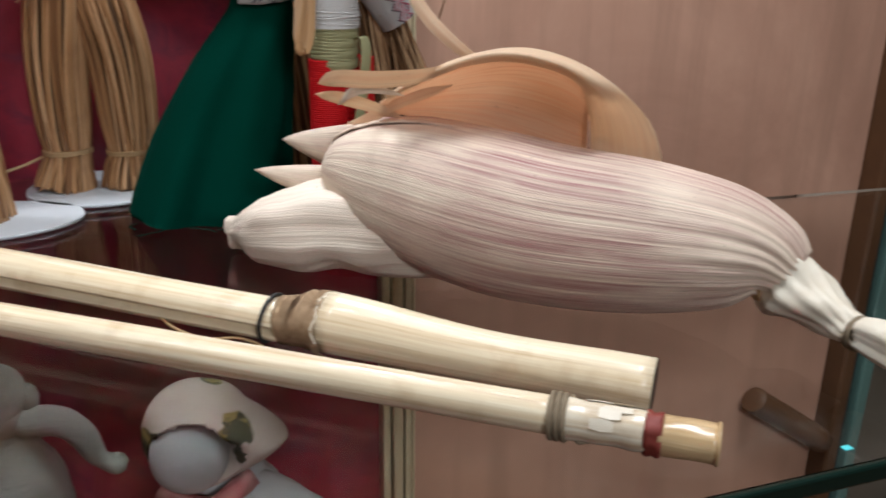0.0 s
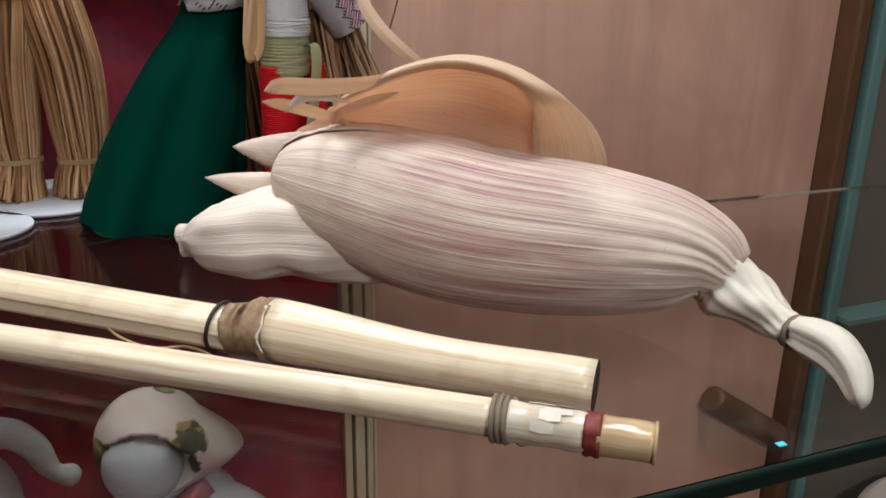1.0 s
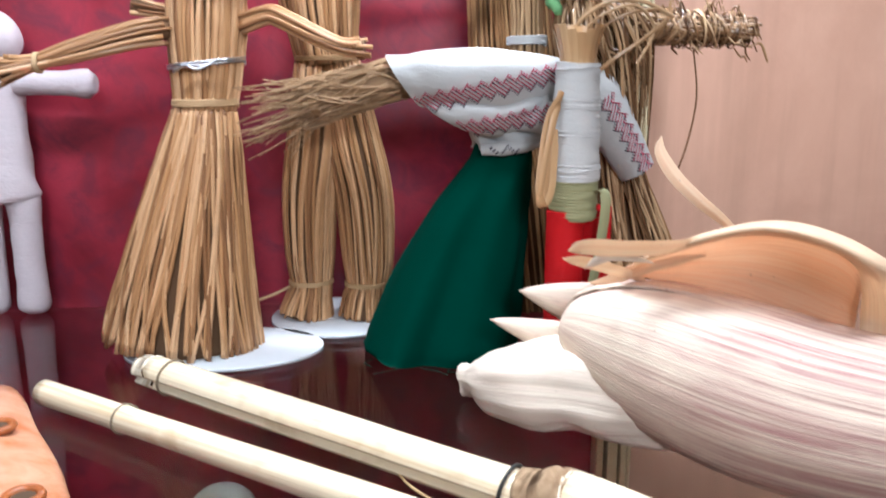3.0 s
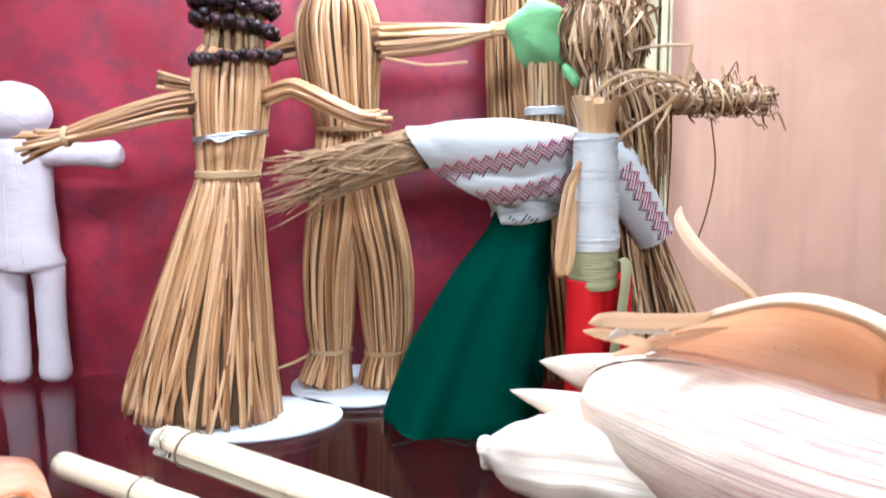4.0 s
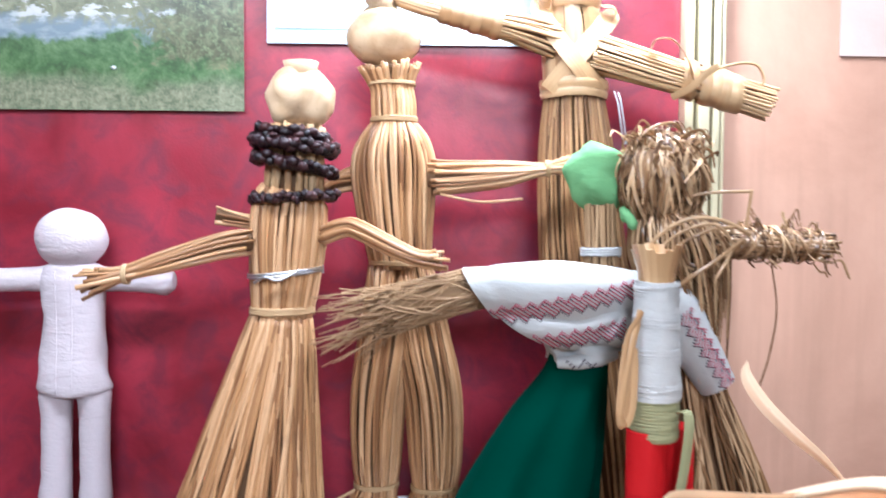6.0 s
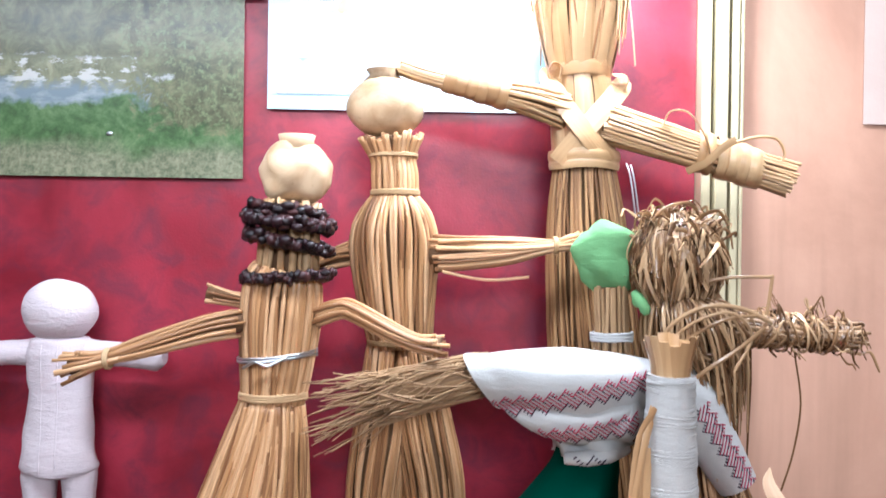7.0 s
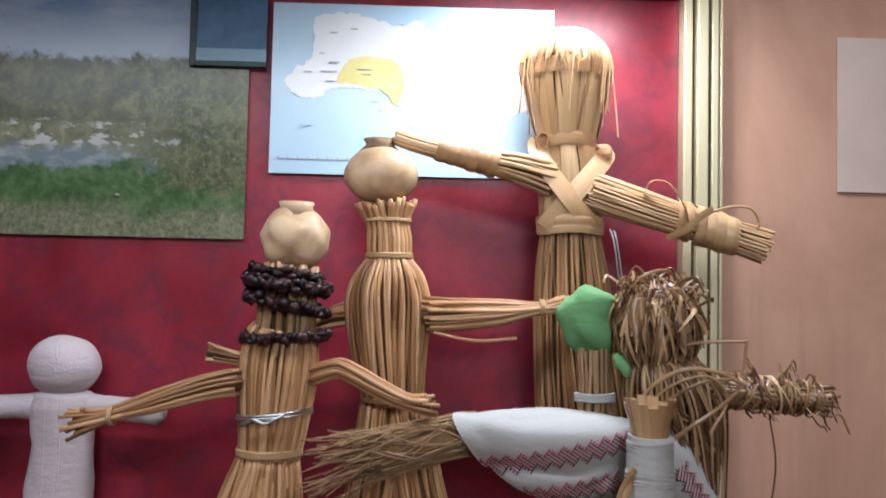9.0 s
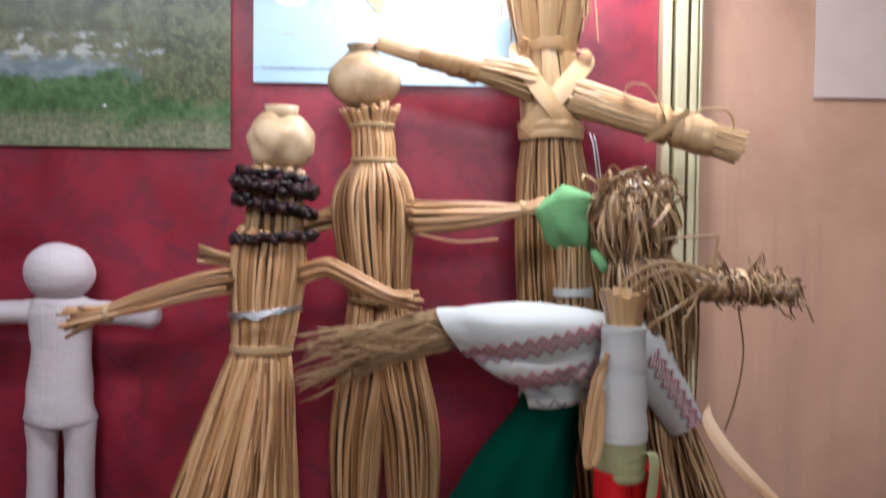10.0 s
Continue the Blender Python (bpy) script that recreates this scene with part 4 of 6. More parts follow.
    loop_band(bm, (0.0965, y + 0.010, 0.1785), 0.0110, 0.0098, 0.0010, 1, 3, 0.0016)
    head = ball(bm, (0.0930, y + 0.010, 0.2245), 0.0160, 0.0150, 0.0200, 5, 4, 0.36, 62, 9)
    for vt in head:
        c = vt.co
        th = math.atan2(c.z - 0.2245, c.x - 0.0930) - radians(95)
        th = (th + math.pi / 5) % (2 * math.pi / 5) - math.pi / 5
        k = 0.52 + 0.48 * 0.88 / math.cos(math.pi / 5 - abs(th))
        c.x, c.z = 0.0930 + (c.x - 0.0930) * k, 0.2245 + (c.z - 0.2245) * k
        c.y = y + 0.010 + (c.y - y - 0.010) * 0.75
        k = noise.noise(c * 90)
        c.x += 0.0018 * k
        if c.z > 0.236:
            c.x -= 0.2 * (c.z - 0.236)
        if c.x < 0.082:
            c.x -= 0.0022
    ball(bm, (0.1085, y - 0.002, 0.2025), 0.0040, 0.0035, 0.0045, 5, 2, 0.4, 160, 2)
    tube(bm, smooth_path([(0.105, y - 0.002, 0.206), (0.1095, y - 0.006, 0.199), (0.1110, y - 0.006, 0.1945)], 3), [0.002, 0.003, 0.0032, 0.003, 0.0032, 0.0025, 0.0015], 8, 5)
    ob = part("dressed_doll", bm, [GREEN_CLOTH, WHITE_CLOTH, STITCH_RED, STITCH_BLACK, FLAX, SCARF, BUNDLE_SHADE])
    return tagged(ob, "doll in white embroidered blouse, dark green skirt and green head cloth", "doll")


def doll_spool():
    """Small figure wound with white and red thread."""
    bm = fresh()
    x, y = 0.1135, 0.430
    rnd = random.Random(61)
    for lx, ly, top in ((0.1090, 0.4290, 0.092), (0.1265, 0.4365, 0.092)):
        n = 84
        for k in range(n):
            z = 0.0012 + k * (top - 0.001) / n
            loop_band(bm, (lx + 0.012 * (z / top) * (x - lx) * 40 * 0.02, ly, z), 0.0097 + rnd.uniform(-0.0001, 0.0001), 0.0097, 0.00055, 0, 1, 0, 20, tilt=rnd.uniform(-0.0003, 0.0003), seed=k)
        tube(bm, [(lx, ly, 0.001), (lx, ly, top)], 0.0099, 20, 0)
    for k in range(12):
        z = 0.089 + k * 0.0017
        loop_band(bm, (x - 0.0005, y, z), 0.0116 + rnd.uniform(0, 0.0004), 0.0112, 0.0013, 1, 1, 0, 24, tilt=rnd.uniform(-0.0008, 0.0008), seed=k)
    tube(bm, [(x - 0.0005, y, 0.087), (x - 0.0005, y, 0.110)], 0.0113, 20, 1)
    for k in range(5):
        path = [(x + 0.0122 * math.cos(a), y + 0.0118 * math.sin(a), 0.091 + 0.0042 * k + 0.0015 * math.sin(a + k)) for a in [2 * math.pi * j / 26 for j in range(28)]]
        strip(bm, path, 0.0052, 1, (0, 0, 1), 0.0006)
    strip(bm, smooth_path([(0.1215, y - 0.011, 0.103), (0.1262, y - 0.013, 0.1030), (0.1272, y - 0.014, 0.095), (0.1255, y - 0.013, 0.075), (0.1222, y - 0.012, 0.052), (0.1205, y - 0.012, 0.030)], 5), 0.0056, 1, (1, 0.15, 0), 0.0006)
    # white thread, wound in uneven turns
    for k in range(72):
        z = 0.1095 + k * 0.00082
        f = k / 71
        rr = 0.0128 - 0.0020 * f + 0.0003 * math.sin(k * 0.3) + rnd.uniform(-0.0001, 0.00025)
        loop_band(bm, (x + 0.0002, y, z), rr, rr * 0.95, 0.0006, 2, 1, 0.0, 24, tilt=rnd.uniform(-0.0012, 0.0012), seed=k)
    tube(bm, [(x, y, 0.108), (x, y, 0.1685)], [0.0130, 0.0110], 24, 2)
    # fan of flat straw above the winding
    for k in range(15):
        a = 2 * math.pi * k / 15
        c, s = math.cos(a), math.sin(a)
        pts = [(x + 0.0085 * c, y + 0.0075 * s, 0.163), (x + 0.0092 * c, y + 0.0080 * s, 0.173), (x + 0.0128 * c, y + 0.0100 * s, 0.1860 + 0.0022 * math.sin(k * 5.0))]
        strip(bm, smooth_path(pts, 3), 0.0054, 3, (-s, c, 0), 0.0006)
    for dx, sgn in ((0.0, 1), (0.003, 1)):
        strip(bm, smooth_path([(0.1045, y - 0.004 - dx, 0.154), (0.0995 - dx, y - 0.009, 0.140), (0.0935 - dx * 0.5, y - 0.013, 0.1110), (0.0920, y - 0.014, 0.099 + dx), (0.0955, y - 0.012, 0.0972), (0.0965 + dx, y - 0.010, 0.106), (0.1015, y - 0.006, 0.135)], 4),
              0.0042, 3, (1, 0.4, 0.2), 0.0007)
    ob = part("thread_doll", bm, [RED_THREAD, OLIVE, WHITE_CLOTH, RIBBON])
    return tagged(ob, "small figure wound with white thread over red thread legs", "doll")


def doll_cloth(name, at, scale, mat, label, arm_drop=0.0):
    """Plain stuffed cloth doll, faceless."""
    bm = fresh()
    X, Y, Z = at
    k = scale

    def p(a, b, c):
        return (X + a * k, Y + b * k, Z + c * k)
    sew = lambda i, a: 1 + 0.015 * math.sin(6 * a + i) + 0.09 * noise.noise(Vector((math.cos(a) * 1.5, math.sin(a) * 1.5, i * 0.5)))
    ball(bm, p(0, -0.002, 0.184), 0.0235 * k, 0.019 * k, 0.0200 * k, 0, 4, 0.05, 70, 2)
    tube(bm, smooth_path([p(0, 0, 0.168), p(0, 0, 0.160), p(0, 0, 0.140), p(0, 0, 0.110), p(0, 0, 0.088), p(0, 0, 0.078)], 4),
         [0.76 * r * k for r in (0.012, 0.0165, 0.0188, 0.0198, 0.0202, 0.0203, 0.0203, 0.0202, 0.0200, 0.0197, 0.0196, 0.0198, 0.0204, 0.0212, 0.0222, 0.0230, 0.0233, 0.0235, 0.0233, 0.0215, 0.0160)], 40, 0, True, sew, flat=1.32)
    for s in (-1, 1):
        tube(bm, smooth_path([p(s * 0.0128, 0, 0.084), p(s * 0.0126, 0, 0.060), p(s * 0.0128, -0.001, 0.030), p(s * 0.0135, -0.002, 0.008), p(s * 0.0135, -0.003, 0.0012)], 4),
             [r * k for r in (0.0100, 0.0107, 0.0106, 0.0103, 0.0098, 0.0096, 0.0095, 0.0096, 0.0098, 0.010, 0.0102, 0.0104, 0.0104, 0.010, 0.0092, 0.008, 0.005)], 18, 0, True, sew)
        tube(bm, smooth_path([p(s * 0.014, 0, 0.157), p(s * 0.030, -0.001, 0.1565 - 0.2 * arm_drop), p(s * 0.050, -0.003, 0.156 - 0.6 * arm_drop), p(s * 0.068, -0.004, 0.1555 - arm_drop)], 4),
             [r * k for r in (0.0085, 0.0088, 0.0086, 0.0082, 0.0078, 0.0076, 0.0077, 0.008, 0.0085, 0.009, 0.0094, 0.0092, 0.0055)], 16, 0, True, sew)
    # stitched seams on the front
    tree = BVHTree.FromBMesh(bm)
    for line in ([(-0.006, 0.166 - 0.004 * i) for i in range(22)], [(0.004, 0.166 - 0.004 * i) for i in range(21)], [(-0.021 + 0.002 * i, 0.0805) for i in range(22)],
                 [(0.003 + 0.002 * i, 0.063 + 0.0004 * i) for i in range(10)], [(-0.001 + 0.0006 * i, 0.203 - 0.002 * i) for i in range(8)]):
        hits = [tree.ray_cast(Vector(p(a, -0.2, c)), Vector((0, 1, 0)))[0] for a, c in line]
        hits = [h + Vector((0, 0.0001, 0)) for h in hits if h and abs(h.y - Y) < 0.03 * k]
        if len(hits) > 3:
            tube(bm, hits, 0.00042 * k, 5, 0)
    ob = part(name, bm, mat)
    return tagged(ob, label, "doll")


doll_skirted()
doll_trousered()
doll_ribboned()
doll_raffia()
doll_blouse()
doll_spool()
doll_cloth("rag_doll", (-0.2385, 0.572, 0.0), 1.0, DOLL_CLOTH, "plain stuffed white cotton doll with outstretched arms")


def foot_disc(cx, cy, rx, ry):
    bm = fresh()
    tube(bm, [(cx, cy, 0.0006), (cx, cy, 0.0026)], [rx, rx], 56, 0, True, lambda i, a: 1)
    for vt in bm.verts:
        vt.co.y = cy + (vt.co.y - cy) * ry / rx
    return tagged(part("stand_disc", bm, DISC), "thin white card disc lying under a straw doll", "stand", "doll stands")


foot_disc(-0.083, 0.482, 0.0585, 0.038)
foot_disc(-0.016, 0.540, 0.0455, 0.044)


# ---- corn husk, canes and small things on the glass ----
def patch(bm, low, high, bulge, nv=8, mat=0, ripple=0.0):
    """A leaf between two edge lines, bulging along a vector in the middle."""
    uv = bm.loops.layers.uv.verify()
    n = len(low)
    bulge = Vector(bulge)
    grid = []
    for i in range(n):
        a, b = Vector(low[i]), Vector(high[i])
        ends = math.sin(math.pi * min(1, max(0, i / (n - 1)))) ** 0.5 if n > 1 else 1
        grid.append([bm.verts.new(a.lerp(b, j / nv) + bulge * (math.sin(math.pi * j / nv) * ends) + Vector((0, 0, ripple * math.sin(j * 2.1 + i * 0.4)))) for j in range(nv + 1)])
    for i in range(n - 1):
        for j in range(nv):
            f = bm.faces.new((grid[i][j], grid[i + 1][j], grid[i + 1][j + 1], grid[i][j + 1]))
            f.material_index, f.smooth = mat, True
            for lp, (du, dv) in zip(f.loops, ((i, j), (i + 1, j), (i + 1, j + 1), (i, j + 1))):
                lp[uv].uv = (0.006 * dv, 0.008 * du)


def leaf(name, bm, material, parent, label="", thick=0.0006):
    ob = part(name, bm, material, parent, label)
    sol = ob.modifiers.new("thickness", "SOLIDIFY")
    sol.thickness, sol.offset = thick, 0
    return ob


IVORY = plain("ivory_stalk", (0.74, 0.69, 0.58), (0.66, 0.58, 0.46), 70, 0.42)
CANE_TAN = cane("tan_cane", (0.52, 0.35, 0.18), (0.60, 0.44, 0.25), (0.32, 0.18, 0.08))
husk = thing("corn_husk", "dry corn husk with mauve streaks, tied at the neck", "corn husk")
A0, B0 = Vector((0.10, 0.362, 0.042)), Vector((0.25, 0.224, 0.031))
AX = (B0 - A0).normalized()
HV = Vector((0.254, 0.200, 0.946))


def on_ear(s, h):
    return A0 + AX * s + HV * h


prof = smooth_path([(-0.009, 0.002, 0.006), (-0.005, 0.011, 0.006), (0.004, 0.0195, 0.006), (0.020, 0.0275, 0.005), (0.046, 0.0338, 0.003), (0.080, 0.0358, 0.0), (0.110, 0.0345, -0.001), (0.146, 0.0315, 0.001), (0.176, 0.0255, 0.003), (0.192, 0.0185, 0.002), (0.203, 0.0115, -0.003)], 5)
pleat = lambda i, a: (1 + 0.006 * noise.noise(Vector((math.cos(a) * 9, math.sin(a) * 9, i * 0.05))) + 0.012 * noise.noise(Vector((math.cos(a) * 3, math.sin(a) * 3, i * 0.10))) + 0.025 * math.sin(3 * a + 0.08 * i)
                      + (0.035 * math.sin(13 * a) + 0.04 * math.sin(29 * a + 1)) * max(0, (i - 36) / 14))
bm = fresh()
tube(bm, [on_ear(p[0], p[2]) for p in prof], [p[1] for p in prof], 144, 0, True, pleat)
part("ear", bm, HUSK, husk)
# front sheath: a leaf that hugs the ear, with a free lower edge at the blunt end
SIDE = HV.cross(AX).normalized()
bm = fresh()
uvl = bm.loops.layers.uv.verify()
grid = []
for i in range(31):
    f = i / 30
    s0 = -0.006 + 0.150 * f
    q = min(prof, key=lambda p: abs(p[0] - s0))
    lower = 3.35 + 1.1 * f ** 0.7
    upper = 0.9 + 0.2 * f
    row = []
    for j in range(49):
        g = j / 48
        a = upper + (lower - upper) * g
        lift = 0.0010 + 0.0022 * max(0, g - 0.75) * 4 * (1 - f) + 0.0004 * math.sin(j * 1.9)
        row.append(bm.verts.new(on_ear(s0, q[2]) + (SIDE * -math.cos(a) + HV * math.sin(a)) * (q[1] * pleat(0, a) * (1 - 0.03 * f) + lift * (1 - 0.9 * f))))
    grid.append(row)
for i in range(30):
    for j in range(48):
        f = bm.faces.new((grid[i][j], grid[i + 1][j], grid[i + 1][j + 1], grid[i][j + 1]))
        f.smooth = True
        for lp, (du, dv) in zip(f.loops, ((i, j), (i + 1, j), (i + 1, j + 1), (i, j + 1))):
            lp[uvl].uv = (0.0026 * dv + 0.7, 0.005 * du)
leaf("sheath_leaf", bm, HUSK, husk)
# pale second husk under the ear
bm = fresh()
tube(bm, smooth_path([(0.0525, 0.4005, 0.0095), (0.0565, 0.395, 0.0110), (0.070, 0.374, 0.0165), (0.092, 0.352, 0.0225), (0.118, 0.335, 0.0240), (0.150, 0.314, 0.0260)], 5),
     [0.0060, 0.0072, 0.0078, 0.0080, 0.0082, 0.0088, 0.0098, 0.0112, 0.0130, 0.0150, 0.0168, 0.0192, 0.0200, 0.0205, 0.0208, 0.0209, 0.0208, 0.0206, 0.0203, 0.0200, 0.0196, 0.0190, 0.0182, 0.0172, 0.0160, 0.0145], 72, 0, True,
     lambda i, a: 1 + 0.010 * math.sin(17 * a) + 0.03 * math.sin(5 * a + 0.15 * i) + 0.008 * math.sin(37 * a) + (0.16 * math.sin(3 * a + 1) if i < 5 else 0) + 0.22 * noise.noise(Vector((math.cos(a) * 1.3, math.sin(a) * 1.3, i * 0.28))))
part("inner_husk", bm, HUSK_WHITE, husk, "pale smooth inner husk")
for tip, base, w, d in (((0.079, 0.398, 0.0565), (0.108, 0.366, 0.055), 0.028, 0.0025), ((0.0645, 0.399, 0.0415), (0.105, 0.363, 0.0365), 0.026, 0.0025)):
    bm = fresh()
    t, b = Vector(tip), Vector(base)
    lo = [t.lerp(b, i / 10) + Vector((0, 0, -w * 0.5 * (i / 10) ** 0.8)) for i in range(11)]
    hi = [t.lerp(b, i / 10) + Vector((0, 0, w * 0.5 * (i / 10) ** 0.8)) for i in range(11)]
    patch(bm, lo, hi, (-0.6 * d, -0.8 * d, 0), 6, 0, 0.0003)
    leaf("leaf_tip", bm, HUSK, husk)
# curled orange leaf standing behind the ear
bm = fresh()
hi = smooth_path([(0.1133, 0.3364, 0.0833), (0.1316, 0.3094, 0.0988), (0.1537, 0.3041, 0.1059), (0.1679, 0.2943, 0.1072), (0.1803, 0.2828, 0.1024), (0.1889, 0.2862, 0.0908)], 5)
lo = smooth_path([(0.1152, 0.3443, 0.0781), (0.1408, 0.3422, 0.0727), (0.1600, 0.3320, 0.0680), (0.1760, 0.3200, 0.0620), (0.1900, 0.3100, 0.0580), (0.1995, 0.3050, 0.0600)], 5)
patch(bm, lo, hi, (0.006, 0.008, 0.0), 12, 0, 0.0003)
leaf("back_leaf", bm, HUSK_ORANGE, husk, "translucent orange curled husk leaf")
bm = fresh()
hi = smooth_path([(0.1135, 0.3277, 0.0877), (0.1360, 0.3076, 0.1037), (0.1590, 0.2997, 0.1094), (0.1767, 0.2846, 0.1063), (0.1941, 0.2748, 0.0962), (0.2193, 0.2888, 0.0794), (0.2325, 0.2965, 0.0620), (0.2330, 0.2960, 0.0520)], 5)
lo = smooth_path([(0.1157, 0.3326, 0.0846), (0.1334, 0.3067, 0.0993), (0.1546, 0.2988, 0.1046), (0.1714, 0.2855, 0.1019), (0.1807, 0.2792, 0.0956), (0.1915, 0.2909, 0.0833), (0.2000, 0.3030, 0.0700), (0.1990, 0.3000, 0.0560)], 5)
patch(bm, lo, hi, (-0.004, -0.006, 0.001), 10, 0, 0.0003)
leaf("front_lip", bm, HUSK_PEACH, husk, "paler rim of the curled leaf")
for pts, w, mt in (([(0.0833, 0.3187, 0.0950), (0.0902, 0.3139, 0.0974), (0.1057, 0.3150, 0.0962), (0.1228, 0.3094, 0.0979), (0.1405, 0.3059, 0.1032)], 0.0085, 0),
                   ([(0.0840, 0.3304, 0.0890), (0.0953, 0.3325, 0.0865), (0.1114, 0.3384, 0.0807), (0.1264, 0.3442, 0.0741)], 0.0062, 1),
                   ([(0.1033, 0.3570, 0.0707), (0.1109, 0.3511, 0.0734), (0.1195, 0.3365, 0.0820), (0.1300, 0.3240, 0.0884), (0.1386, 0.3135, 0.0932)], 0.0055, 1),
                   ([(0.0944, 0.3345, 0.0833), (0.0979, 0.3229, 0.0902), (0.1066, 0.3200, 0.0914), (0.1210, 0.3249, 0.0877)], 0.0042, 2),
                   ([(0.1480, 0.397, 0.1335), (0.1472, 0.395, 0.1260), (0.1525, 0.388, 0.1150), (0.1600, 0.375, 0.1050), (0.1680, 0.358, 0.0960), (0.172, 0.335, 0.086)], 0.0072, 0)):
    bm = fresh()
    strip(bm, smooth_path(pts, 6), w, 0, (0.1, -0.25, 1) if pts[0][2] < 0.12 else (1, 0.1, 0.6), 0.0005, 0.5 if pts[0][2] < 0.12 else 1.5, 0.95)
    part("husk_shred", bm, (HUSK_PEACH, HUSK_PEACH, HUSK_WHITE)[mt], husk)
# twisted neck, two ties and the white stalk end
bm = fresh()
tube(bm, smooth_path([(0.2425, 0.2300, 0.0280), (0.247, 0.222, 0.0245), (0.250, 0.210, 0.0215), (0.2515, 0.200, 0.0190), (0.2515, 0.192, 0.0180)], 5),
     [0.0105, 0.0110, 0.0118, 0.0124, 0.0128, 0.0128, 0.0122, 0.0116, 0.0110, 0.0104, 0.0098, 0.0092, 0.0086, 0.0080, 0.0074, 0.0070, 0.0066, 0.0062, 0.0060, 0.0058, 0.0056], 56, 0, True,
     lambda i, a: 1 + 0.10 * math.sin(3 * a + 0.5 * i) + 0.04 * math.sin(11 * a - 0.4 * i))
part("twisted_neck", bm, IVORY, husk)
bm = fresh()
tube(bm, smooth_path([(0.2515, 0.193, 0.0180), (0.2520, 0.184, 0.0190), (0.2530, 0.174, 0.0185), (0.2525, 0.165, 0.0145), (0.2505, 0.1585, 0.0085), (0.2500, 0.1565, 0.0050)], 5),
     [0.0055, 0.0058, 0.0062, 0.0066, 0.0070, 0.0074, 0.0077, 0.0079, 0.0080, 0.0080, 0.0079, 0.0077, 0.0074, 0.0071, 0.0068, 0.0064, 0.0060, 0.0056, 0.0051, 0.0046, 0.0041, 0.0036, 0.0030, 0.0024, 0.0016, 0.0008], 40, 0, True,
     lambda i, a: (0.78 if -0.4 < math.sin(a) < 0.4 and math.cos(a) < 0 else 1.0) + 0.02 * math.sin(9 * a))
part("stalk_end", bm, IVORY, husk, "smooth ivory-white stalk end")
for c, r0, sd in ((Vector((0.2430, 0.2290, 0.0275)), 0.0112, 1), (Vector((0.2515, 0.1925, 0.0180)), 0.0060, 2)):
    bm = fresh()
    d = Vector((0.35, -0.93, -0.2)).normalized() if sd == 1 else Vector((0, -1, 0))
    u = d.cross(Vector((0, 0, 1))).normalized()
    w = d.cross(u)
    path = [c + (u * math.cos(a) + w * math.sin(a)) * r0 + d * 0.0012 * a / 6.3 for a in [2 * math.pi * k / 24 for k in range(60)]]
    tube(bm, path, 0.0008, 6, 0)
    part("tie", bm, GREY_CORD if sd == 2 else TWINE, husk)


